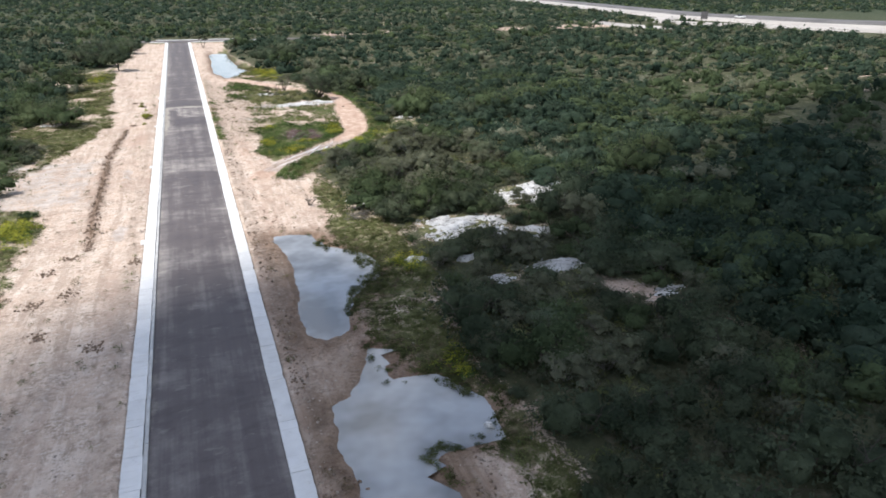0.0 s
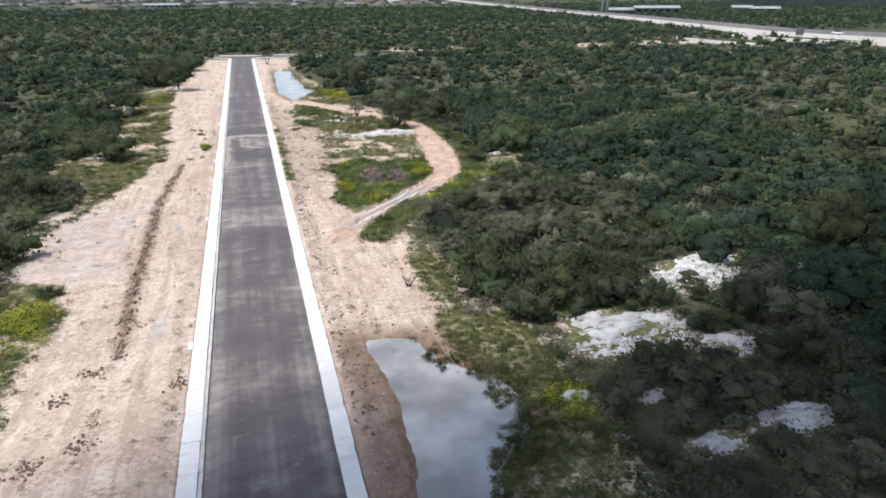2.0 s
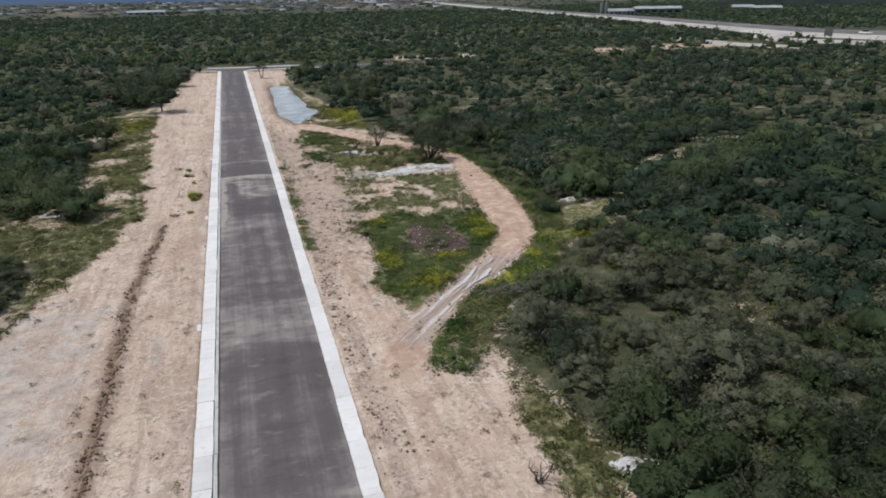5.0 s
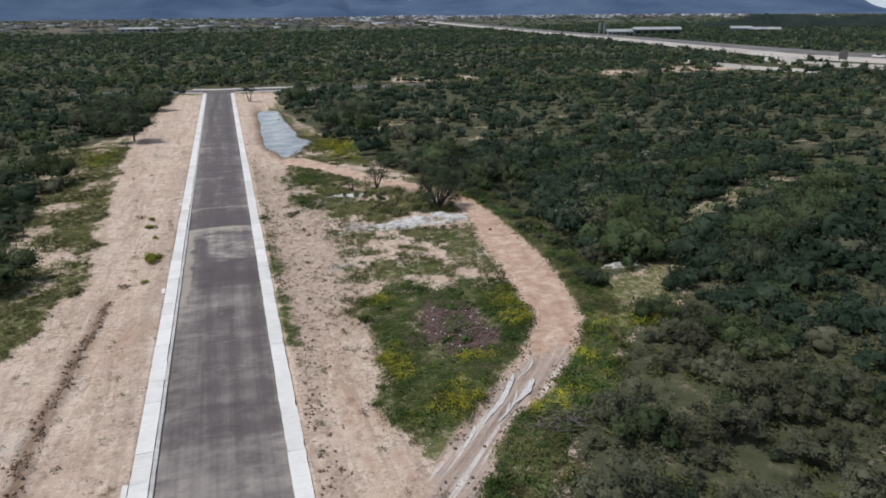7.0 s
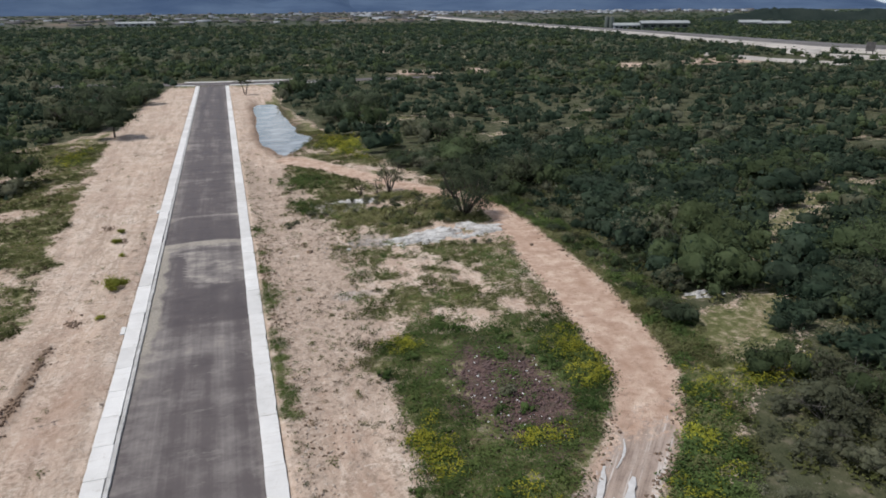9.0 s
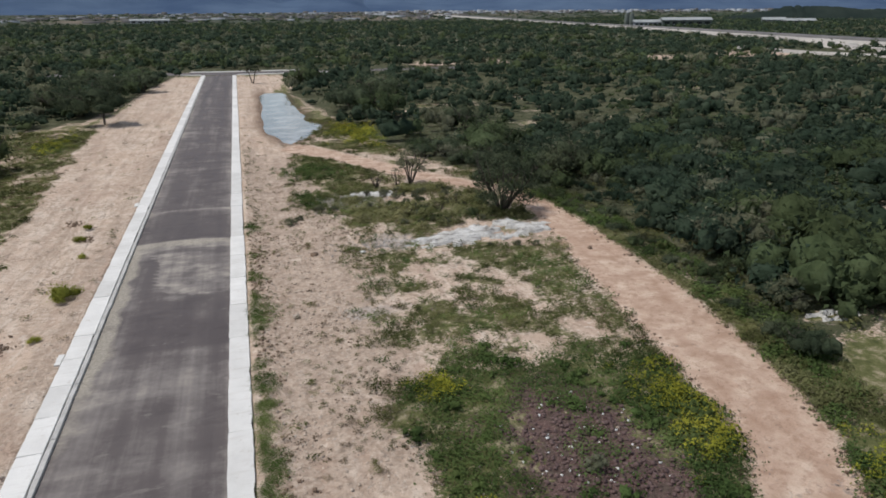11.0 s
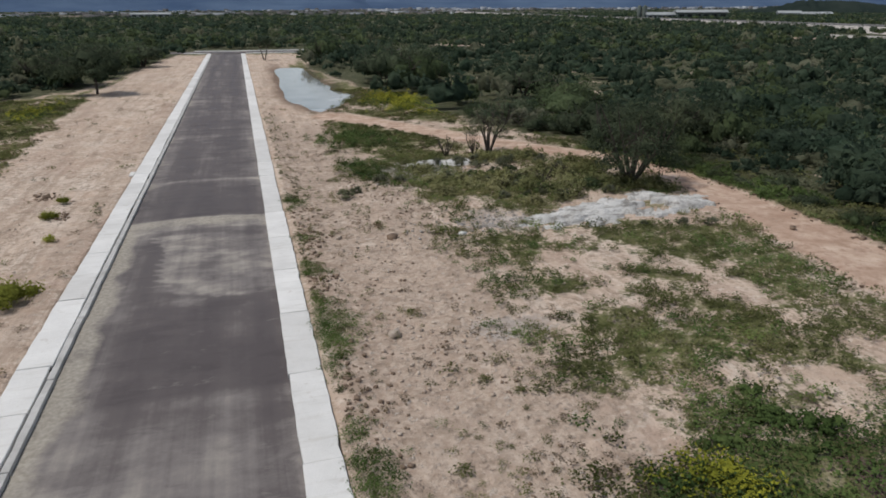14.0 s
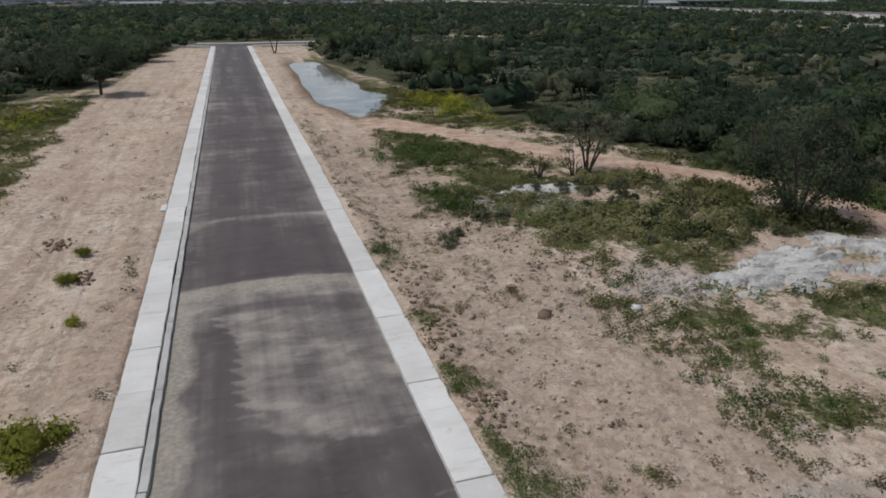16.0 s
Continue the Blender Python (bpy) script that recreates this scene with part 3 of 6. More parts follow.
def spread(rng, templates, xs, ys, zs, scales, which=None):
    """Many turned and scaled copies of templates in one pair of arrays."""
    out = []
    which = rng.integers(0, len(templates), len(xs)) if which is None else which
    turn = rng.uniform(0, 2 * math.pi, len(xs))
    for k, (v, f, *soft) in enumerate(templates):
        idx = np.nonzero(which == k)[0]
        if not len(idx):
            continue
        c, s, sc = np.cos(turn[idx])[:, None], np.sin(turn[idx])[:, None], scales[idx][:, None]
        stretch = rng.uniform(0.8, 1.2, (len(idx), 1))
        vx = (v[None, :, 0] * c - v[None, :, 1] * s) * sc + xs[idx][:, None]
        vy = (v[None, :, 0] * s + v[None, :, 1] * c) * sc + ys[idx][:, None]
        vz = v[None, :, 2] * sc * stretch + zs[idx][:, None]
        vv = np.stack([vx, vy, vz], 2).reshape(-1, 3)
        ff = (f[None] + (np.arange(len(idx)) * len(v))[:, None, None]).reshape(-1, f.shape[1])
        if soft:
            n = soft[0]
            nn = np.stack([n[None, :, 0] * c - n[None, :, 1] * s, n[None, :, 0] * s + n[None, :, 1] * c, np.repeat(n[None, :, 2], len(idx), 0)], 2)
            out.append((vv, ff, nn.reshape(-1, 3)))
        else:
            out.append((vv, ff))
    return merge(out)


# ---- the plan of the ground ----
LEFT_EDGE = [(0, -11), (41, -12.8), (52, -13.2), (59, -13.0), (64.5, -12.8), (67, -18.0), (76, -18.4), (83, -15.0), (92, -14.0), (102, -10.6), (121, -11.6), (144, -12.9), (173, -14.2), (205, -13.6), (232, -11.5), (246, -9.5)]
RIGHT_EDGE = [(0, 11.5), (14, 12.2), (19, 12.6), (23, 12.6), (27, 10.8), (31, 9.2), (35, 9.6), (39, 11.4), (44, 12.2), (48, 10.6), (51, 10.8), (60, 12.5), (64, 12.3), (70, 10.4), (75, 10.4), (79, 9.2), (87, 9.4), (92, 9.8), (105, 11.2), (119, 11.8), (127, 9.0), (153, 9.3), (180, 8.0), (208, 10.5), (228, 13.5), (238, 15.0), (246, 20.0)]
TRAIL = [(6.0, 66.5, 1.7), (9.0, 72.0, 1.35), (12.0, 76.3, 1.2), (14.1, 78.7, 1.25), (16.8, 80.9, 1.5), (20.2, 84.4, 1.7), (22.7, 88.7, 1.85), (24.0, 94.0, 2.15), (24.9, 100.0, 2.25), (25.8, 108.0, 2.0), (26.6, 116.0, 1.5), (26.3, 122.0, 1.25), (24.6, 126.0, 1.4), (20.5, 131.5, 1.4), (14.8, 142.0, 1.5), (10.5, 148.5, 2.2)]
FOOTPATH = [(25.5, 88.9, 0.5), (28.5, 89.2, 0.4), (32.5, 91.4, 0.4), (35.5, 94.3, 0.5), (39.3, 98.4, 0.5), (44.0, 102.6, 0.6), (50.0, 107.6, 0.6), (58.0, 112.6, 0.6), (70.0, 117.6, 0.4)]
VERGE = [(0, 14.5), (20, 15.4), (30, 15), (38, 16.6), (48, 16.8), (56, 15.4), (60, 14.4), (64, 14.2), (70, 14.2), (75, 16.6), (77.5, 18.8), (80, 21.4), (82, 23.6), (84, 26), (87, 28.2), (90, 28.6), (99, 28.9), (110, 29.3), (120, 28.8), (128, 26.6), (135, 24), (145, 21), (150, 19.5), (170, 17.5), (200, 14), (236, 15), (246, 23)]
VERGE_LEFT = [(0, -18), (57, -19.5), (62, -18.5), (66, -19), (82, -18.6), (87, -17), (94, -17.2), (97.5, -22), (106, -23), (112, -19.5), (122, -18.5), (138, -20.5), (150, -24), (168, -26), (173, -21), (178, -16.8), (192, -14.6), (218, -12.9), (240, -10.8), (250, -9)]
# pale openings in the far scrub: x, y and the two half widths
GLADES = [(57.0, 267.0, 7.0, 8.0), (78.0, 266.0, 4.0, 6.0), (135.0, 260.0, 8.0, 9.0), (157.0, 266.0, 7.0, 8.0), (176.0, 262.0, 6.0, 8.0), (188.0, 432.0, 8.0, 12.0), (205.0, 430.0, 4.0, 10.0), (190.0, 392.0, 4.0, 12.0), (170.0, 352.0, 5.0, 10.0), (-44.0, 408.0, 9.0, 12.0)]
BARE = [(27.0, 33.0, 1.4), (30.0, 29.0, 1.8), (32.5, 25.0, 1.6), (33.0, 20.0, 1.2)]
POND_FAR = [(8.2, 207), (12.6, 203), (12.4, 186), (13.4, 176), (12.6, 171), (15.0, 166), (13.0, 159), (9.3, 152.5), (7.5, 163), (7.6, 185)]
POND_NEAR = [(6.2, 50.0), (9.2, 49.5), (9.5, 46.4), (12.8, 43.8), (13.0, 41.3), (12.2, 39.0), (10.0, 36.6), (8.5, 31.8), (7.2, 30.8), (5.9, 31.7), (5.9, 35.6), (6.9, 43.5)]
POND_FRONT = [(9.3, 29.2), (10.8, 28.2), (10.8, 27.0), (9.7, 26.6), (9.9, 25.2), (12.4, 24.7), (13.6, 21.9), (13.6, 19.1), (10.1, 19.5), (9.1, 18.9), (9.8, 17.5), (9.6, 13.0), (5.6, 12.0), (5.7, 17.0), (6.3, 23.9), (7.5, 24.5), (8.7, 27.8)]
ROCKS = [(33.5, 54.0, 5.6, 2.5, 0.3), (22.5, 46.8, 4.0, 3.0, 0.05), (28.3, 43.1, 2.6, 1.5, 0.1), (25.5, 36.0, 2.6, 1.2, 0.2), (41.5, 52.5, 2.5, 1.5, 0.1), (20.2, 39.8, 1.3, 0.6, 0.1), (16.4, 41.0, 1.0, 0.5, -0.2), (20.6, 35.2, 1.8, 0.8, 0.2), (50.5, 47.2, 3.0, 1.1, -0.3), (46.0, 45.4, 1.3, 0.6, 0.0), (31.2, 29.4, 1.7, 0.7, 0.1), (45.2, 27.6, 1.5, 0.6, 0.2), (15.3, 57.2, 1.3, 0.7, -0.6),
         (20.2, 114.2, 4.3, 2.1, 0.12), (16.6, 113.4, 2.0, 0.9, 0.25), (14.6, 126.6, 1.9, 0.9, 0.1), (-18.9, 108.8, 1.4, 0.5, 0.1), (32.5, 96.2, 1.5, 0.6, 0.0)]


def smooth(line, count=4):
    """The same way with rounded bends."""
    p = np.array([line[0], *line, line[-1]], float)
    out = []
    for a, b, c, d in zip(p, p[1:], p[2:], p[3:]):
        for k in range(count):
            t = k / count
            out.append(tuple(0.5 * (2 * b + (c - a) * t + (2 * a - 5 * b + 4 * c - d) * t * t + (3 * b - a - 3 * c + d) * t ** 3)))
    return out + [tuple(p[-1])]


TRAIL_WAY = smooth(TRAIL)
RUT = [(40, -8.4), (52.9, -8.35), (60, -8.7), (68.5, -8.85), (78, -9.0), (85.2, -9.1), (89.4, -8.75), (94.5, -8.5), (100.5, -8.1), (106, -8.0)]


WAVES = np.random.default_rng(5).uniform(-1, 1, (40, 4))


def rough_noise(x, y, scale, seed=0):
    """Smooth noise between about -1 and 1, from a few turned waves."""
    out = np.zeros(np.shape(x))
    for i in range(8):
        a, b, c, d = WAVES[(i + seed * 5) % 40]
        k = scale * (1 + 0.45 * i)
        out = out + np.sin(k * (x * math.cos(3.1 * a + i) + y * math.sin(3.1 * a + i)) + 6.3 * b + 2 * np.sin(k * 0.53 * (x * d + y * c) + 6 * c)) / (1 + 0.4 * i)
    return out / 2.6


LATTICE = np.random.default_rng(6).uniform(-1, 1, (128, 128))


def patches(x, y, size, seed=0, octaves=4):
    """Cloudy noise between about -1 and 1 whose largest forms are about size metres across."""
    x, y = np.asarray(x, float), np.asarray(y, float)
    out, total, amp = 0.0, 0.0, 1.0
    for k in range(octaves):
        u, v = x / size + 17.3 * seed + 5.1 * k, y / size + 31.7 * seed + 9.4 * k
        u, v = 0.8 * u - 0.6 * v, 0.6 * u + 0.8 * v
        i, j = np.floor(u).astype(int), np.floor(v).astype(int)
        a, b = u - i, v - j
        a, b = a * a * (3 - 2 * a), b * b * (3 - 2 * b)
        at = lambda p, q: LATTICE[(i + p) % 128, (j + q) % 128]
        out = out + amp * ((at(0, 0) * (1 - a) + at(1, 0) * a) * (1 - b) + (at(0, 1) * (1 - a) + at(1, 1) * a) * b)
        total, amp, size = total + amp * 0.6, amp * 0.6, size / 2.1
    return out / total


def curve_at(table, y):
    t = np.array(table)
    return np.interp(y, t[:, 0], t[:, 1])


def line_mask(line, x, y, soft=0.6):
    """1 inside a band of changing half width, falling to 0 outside."""
    best = np.full(x.shape, 1e9)
    for (x0, y0, r0), (x1, y1, r1) in zip(line, line[1:]):
        dx, dy = x1 - x0, y1 - y0
        t = np.clip(((x - x0) * dx + (y - y0) * dy) / (dx * dx + dy * dy), 0, 1)
        best = np.minimum(best, np.hypot(x - x0 - t * dx, y - y0 - t * dy) - (r0 + t * (r1 - r0)))
    return np.clip(0.5 - best / (2 * soft), 0, 1)


def inside(poly, x, y, soft=0.8):
    """1 inside a closed outline with a ragged rim, falling to 0 outside it."""
    x, y = x + 0.5 * rough_noise(x, y, 0.28, 1) + 0.12 * rough_noise(x, y, 2.3, 2), y + 0.6 * rough_noise(x, y, 0.31, 3)
    best, odd = np.full(x.shape, 1e9), np.zeros(x.shape, bool)
    for (x0, y0), (x1, y1) in zip(poly, poly[1:] + poly[:1]):
        dx, dy = x1 - x0, y1 - y0
        t = np.clip(((x - x0) * dx + (y - y0) * dy) / (dx * dx + dy * dy), 0, 1)
        best = np.minimum(best, np.hypot(x - x0 - t * dx, y - y0 - t * dy))
        cross = (y0 > y) != (y1 > y)
        odd ^= cross & (x < x0 + (y - y0) * dx / (dy if dy else 1e-9))
    return np.clip(0.5 + np.where(odd, best, -best) / (2 * soft), 0, 1)


def rock_mask(x, y, grow=1.0):
    out = np.zeros(np.shape(x))
    for cx, cy, a, b, w in ROCKS:
        u = (x - cx) * math.cos(w) + (y - cy) * math.sin(w)
        v = -(x - cx) * math.sin(w) + (y - cy) * math.cos(w)
        out = np.maximum(out, np.clip(1.5 - np.hypot(u / a, v / b) / grow, 0, 1))
    return out


def glade_mask(x, y):
    out = np.zeros(np.shape(x))
    for cx, cy, a, b in GLADES:
        out = np.maximum(out, np.clip(2.0 - 1.6 * np.hypot((x - cx) / a, (y - cy) / b), 0, 1))
    return out


def plan(x, y):
    """The cover of the ground at places: shares of each kind."""
    le, re = curve_at(LEFT_EDGE, y), curve_at(RIGHT_EDGE, y)
    wob = rough_noise(x, y, 0.45, 1) * 0.9 + rough_noise(x, y, 1.6, 2) * 0.35
    strip = np.clip(0.5 + (x - le + wob) / 1.6, 0, 1) * np.clip(0.5 + (re - x + wob) / 1.6, 0, 1) * (y < 248)
    trail = np.maximum(line_mask(TRAIL_WAY, x, y, 0.5), 0.40 * line_mask(FOOTPATH, x, y, 0.7))
    trail = trail * np.clip((y - 64.5) / 7, 0, 1)
    bare = 0.8 * line_mask(BARE, x, y, 1.2) * np.clip(0.6 + rough_noise(x, y, 0.9, 2), 0, 1)
    bare = np.maximum(bare, glade_mask(x, y))
    pond = np.maximum.reduce([inside(p, x, y) for p in (POND_FAR, POND_NEAR, POND_FRONT)])
    island = (x > re) & (x < 28) & (y > 73) & (y < 150)
    verge_r = curve_at(VERGE, y) + 0.8 * rough_noise(x, y, 0.35, 3)
    clearing = np.clip(1.6 - np.hypot((x - 30.0) / 4.6, (y - 90.6) / 3.2) + 0.3 * patches(x, y, 2.5, 4), 0, 1)
    clearing = np.maximum(clearing, line_mask([(a, b, r + 0.9) for a, b, r in FOOTPATH], x, y, 0.9))
    clearing = np.maximum(clearing, np.clip(2.2 * (patches(x, y, 6.0, 8, 3) - 0.66), 0, 1) * (x > 24) * (y > 60))
    verge_l = curve_at(VERGE_LEFT, y) + 1.1 * rough_noise(x, y, 0.25, 4)
    scrub = np.clip(0.5 + (x - verge_r) / 2.0, 0, 1) + np.clip(0.5 + (verge_l - x) / 2.0, 0, 1) + (y > 262)
    scrub = np.clip(scrub, 0, 1) * (1 - clearing)
    hold = 1 - np.clip(rock_mask(x, y, 1.0) * 1.3, 0, 1)
    scrub = scrub * hold * (1 - trail) * (1 - bare) * (1 - pond)
    grass = np.clip(1 - strip, 0, 1) * (1 - scrub) * (1 - trail) * (1 - bare)
    return dict(strip=strip, trail=trail, bare=bare, pond=pond, scrub=scrub, grass=grass, island=island.astype(float), verge_r=verge_r, verge_l=verge_l)


def height(x, y):
    """The lie of the ground."""
    h = 0.035 * rough_noise(x, y, 0.22, 1) + 0.018 * rough_noise(x, y, 1.7, 2)
    near = (np.abs(x) < 90) & (y < 300)
    h = np.where(near, h, 0.0)
    h = h + np.where((np.abs(x) < 20) & (y < 160), 0.022 * rough_noise(x, y, 3.6, 4) * np.clip(0.6 + rough_noise(x, y, 0.5, 2), 0, 1.4), 0.0)
    low = np.clip((y - 55) / 20, 0.3, 1) * np.clip((150 - y) / 15, 0, 1) * np.clip((18 - np.abs(x)) / 2, 0, 1)
    h = h + low * (0.055 * patches(x, y * 0.6, 1.5, 3, 4) + 0.05 * np.clip(patches(x, y * 0.8, 0.8, 6, 3) - 0.15, 0, 1))
    h = h + 0.10 * np.exp(-((np.abs(x) - 4.6) / 0.7) ** 2) * (y < 240)
    rut = curve_at(RUT, y) - 0.1 + 0.16 * rough_noise(x * 0, y, 0.4, 3) + 0.10 * rough_noise(x * 0, y, 1.7, 1)
    on = np.clip((y - 52) / 6, 0, 1) * np.clip((104 - y) / 6, 0, 1)
    h = h + on * (0.16 * np.exp(-((x - rut - 0.35) / 0.22) ** 2) - 0.15 * np.exp(-((x - rut) / 0.2) ** 2)) * (1 + 0.5 * rough_noise(x, y, 2.2, 4))
    for tx, amp in ((-6.0, 0.04), (-7.4, 0.04), (-10.4, 0.05), (-12.0, 0.05), (6.3, 0.035), (7.9, 0.035)):
        lane = tx + 0.5 * rough_noise(x * 0, y, 0.07, 2)
        h = h - amp * np.exp(-((x - lane) / 0.2) ** 2) * np.clip(0.5 + rough_noise(x * 0.2, y, 0.25, 3), 0, 1) * (y < 160)
    for off in (-0.6, 0.6):
        track = [(a + off * 0.72, b - off * 0.68, 0.18) for a, b, r in TRAIL_WAY[6:22]]
        h = h - 0.09 * line_mask(track, x, y, 0.25)
    p = np.maximum.reduce([inside(q, x, y, 0.9) for q in (POND_FAR, POND_NEAR, POND_FRONT)])
    h = h + 0.03 * np.clip(p * 8, 0, 1) - 0.36 * np.clip(p - 0.12, 0, 1)
    road = np.clip((4.02 - np.abs(x)) / 0.1, 0, 1) * (y < 246.5)
    return h * (1 - road) - 0.32 * road


def steps(fine0, fine1, step, low, high, grow=1.13):
    a = list(np.arange(fine0, fine1 + step / 2, step))
    s = step
    while a[-1] < high:
        s *= grow
        a.append(min(a[-1] + s, high))
    s = step
    while a[0] > low:
        s *= grow
        a.insert(0, max(a[0] - s, low))
    return np.array(a)


def grass_patch(x, y):
    """How thick the low growth stands, 0 to about 1.3."""
    g = 0.78 + 0.75 * patches(x, y, 4.5, 2, 5)
    mats = 0.74 + 1.0 * patches(x, y, 2.0, 1, 5) + 0.012 * (x - 14)
    sandy = np.clip((y - 94) / 3, 0, 1) * np.clip((121 - y) / 3, 0, 1) * np.clip((26 - x) / 3, 0, 1) * (x > 4)
    g = g * (1 - sandy) + np.clip(mats, 0, 1.2) * sandy
    lush = np.clip(1.3 - np.hypot((x - 15) / 8, (y - 86) / 11), 0, 1) * (x > 4)
    band = np.clip(1.4 - np.hypot((x - 21.5) / 4.5, (y - 109.3) / 2.2), 0, 1)
    stony = np.clip(rock_mask(x, y, 1.7) * 1.5, 0, 1) * (y < 62) + 0.5 * (x > 10) * (y < 64)
    return g + 0.55 * lush + 0.6 * band + 0.4 * np.clip(stony, 0, 1) + 0.55 * np.clip((x - 25) / 3, 0, 1) - 0.4 * (x < 0) * np.clip((60 - y) / 4, 0, 1)


def build_ground():
    gx, gy = steps(-20, 31, 0.30, -4600, 4600), steps(12, 146, 0.31, -900, 4700)
    gx = gx[(gx < -13.1) | (gx > 17.1)]
    gx = np.unique(np.concatenate([gx, np.arange(-13, -4.1, 0.2), [-4.05, -3.95, -2.0, 0.0, 2.0, 3.95, 4.05], np.arange(4.25, 17.01, 0.2)]))
    gy = np.unique(np.concatenate([gy[(gy < 85.8) | (gy > 128.2)], np.arange(86, 128.01, 0.18)]))
    X, Y = np.meshgrid(gx, gy)
    x, y = X.ravel(), Y.ravel()
    p = plan(x, y)
    z = height(x, y)
    n, m = len(gx), len(gy)
    i = (np.arange(m - 1)[:, None] * n + np.arange(n - 1)[None]).ravel()
    me = mesh_from("ground", np.stack([x, y, z], 1), np.stack([i, i + 1, i + n + 1, i + n], 1), EARTH, smooth=True)
    dist = np.hypot(x, y - 50)
    far = np.clip((dist - 260) / 300, 0, 1)
    field = np.clip((y - 840 - 0.15 * np.abs(x) - 0.5 * np.maximum(x - 200, 0) + 80 * rough_noise(x, y, 0.01, 2)) / 120, 0, 1)
    red = 0.9 * np.clip(1.5 - np.hypot((x - 15.4) / 3.0, (y - 89.4) / 5.2) + 0.35 * rough_noise(x, y, 1.1, 2), 0, 1)
    gravel = 0.8 * np.clip(1.3 - np.hypot((x - 13.4) / 2.2, (y - 114.2) / 2.0) + 0.3 * rough_noise(x, y, 1.3, 2), 0, 1) + 0.8 * np.clip(1.3 - np.hypot((x - 12.4) / 2.8, (y - 125.2) / 2.4) + 0.3 * rough_noise(x, y, 1.3, 1), 0, 1)
    shore = np.clip(np.maximum.reduce([inside(POND_FAR, x, y, 2.6), inside(POND_NEAR, x, y, 4.4), inside(POND_FRONT, x, y, 4.4)]) * 3.0 - 0.35 + 0.2 * rough_noise(x, y, 0.9, 2), 0, 1)
    rut = curve_at(RUT, y) - 0.1 + 0.16 * rough_noise(x * 0, y, 0.4, 3) + 0.10 * rough_noise(x * 0, y, 1.7, 1)
    dug = np.exp(-((x - rut - 0.1) / 0.46) ** 2) * np.clip((y - 50) / 6, 0, 1) * np.clip((104 - y) / 5, 0, 1)
    wetness = np.maximum(shore, 0.95 * dug)
    shore = np.maximum(shore, 0.5 * inside([(5.2, 52), (9.5, 51), (9.2, 30), (10.5, 27), (6, 24), (5.2, 14), (4.6, 14), (4.8, 40)], x, y, 0.8) * np.clip(0.6 + rough_noise(x, y, 0.7, 1), 0, 1))
    dried = 0.52 * np.clip((-8.8 - x) / 2, 0, 1) * np.clip((x + 21) / 2, 0, 1) * np.clip((y - 63) / 4, 0, 1) * np.clip((88 - y) / 5, 0, 1)
    grey = line_mask([(a, b, r - 0.1) for a, b, r in TRAIL_WAY[4:24]], x, y, 0.7) * np.clip((87 - y) / 6, 0, 1) * np.clip((y - 68) / 6, 0, 1)
    ruts = np.zeros(x.shape)
    for off in (-0.75, 0.7):
        ruts = np.maximum(ruts, line_mask([(a + off, b - 0.1 * off, 0.3) for a, b, r in TRAIL_WAY[20:52]], x, y, 0.5) * np.clip(0.6 + rough_noise(x, y, 0.8, 2), 0, 1))
    for off in (-0.8, -0.2, 0.7):
        ruts = np.maximum(ruts, 0.9 * line_mask([(8.4 + off, 67, 0.16), (7.9 + off, 74, 0.2), (7.2 + off, 82, 0.18), (7.0 + off, 92, 0.12)], x, y, 0.3) * np.clip(0.6 + rough_noise(x, y, 0.9, 3), 0, 1))
        ruts = np.maximum(ruts, 0.6 * line_mask([(8.6 + off, 70, 0.2), (7.6 + off, 60, 0.2), (7.4 + off, 46, 0.15)], x, y, 0.3) * np.clip(0.5 + rough_noise(x, y, 1.1, 2), 0, 1))
    ruts = np.maximum(ruts, 0.5 * np.clip(1.5 - 1.3 * np.hypot((x + 6.3) / 2.0, (y - 93.5) / 6.0) + 0.4 * patches(x, y, 2.5, 3), 0, 1))
    rubble = 0.55 * np.clip((x - 4.3) / 0.5, 0, 1) * np.clip((12 - x) / 2, 0, 1) * np.clip((y - 84) / 8, 0, 1) * np.clip((150 - y) / 10, 0, 1) + 0.5 * np.exp(-((np.abs(x) - 5.0) / 0.8) ** 2) * (y < 150) + 0.22 * (x < -8) + 0.15
    patchy = 0.9 * (grass_patch(x, y) - 0.62)
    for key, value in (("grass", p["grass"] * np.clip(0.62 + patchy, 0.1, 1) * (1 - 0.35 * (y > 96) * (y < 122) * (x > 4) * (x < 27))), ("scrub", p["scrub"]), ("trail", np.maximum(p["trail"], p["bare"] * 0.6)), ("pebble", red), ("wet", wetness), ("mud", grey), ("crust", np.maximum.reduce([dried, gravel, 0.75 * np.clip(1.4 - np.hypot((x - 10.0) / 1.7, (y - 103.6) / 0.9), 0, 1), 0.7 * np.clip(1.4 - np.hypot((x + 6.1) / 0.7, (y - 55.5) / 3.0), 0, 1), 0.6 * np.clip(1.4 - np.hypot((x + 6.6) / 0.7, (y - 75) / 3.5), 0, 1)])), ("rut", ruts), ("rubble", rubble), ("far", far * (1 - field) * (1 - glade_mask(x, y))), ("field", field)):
        at = me.attributes.new(key, "FLOAT", "POINT")
        at.data.foreach_set("value", value.astype(np.float32))
    return tagged(link_mesh("ground", me), "pinkish sandy earth with grass patches and wheel ruts", "ground", kind="structure")


build_ground()


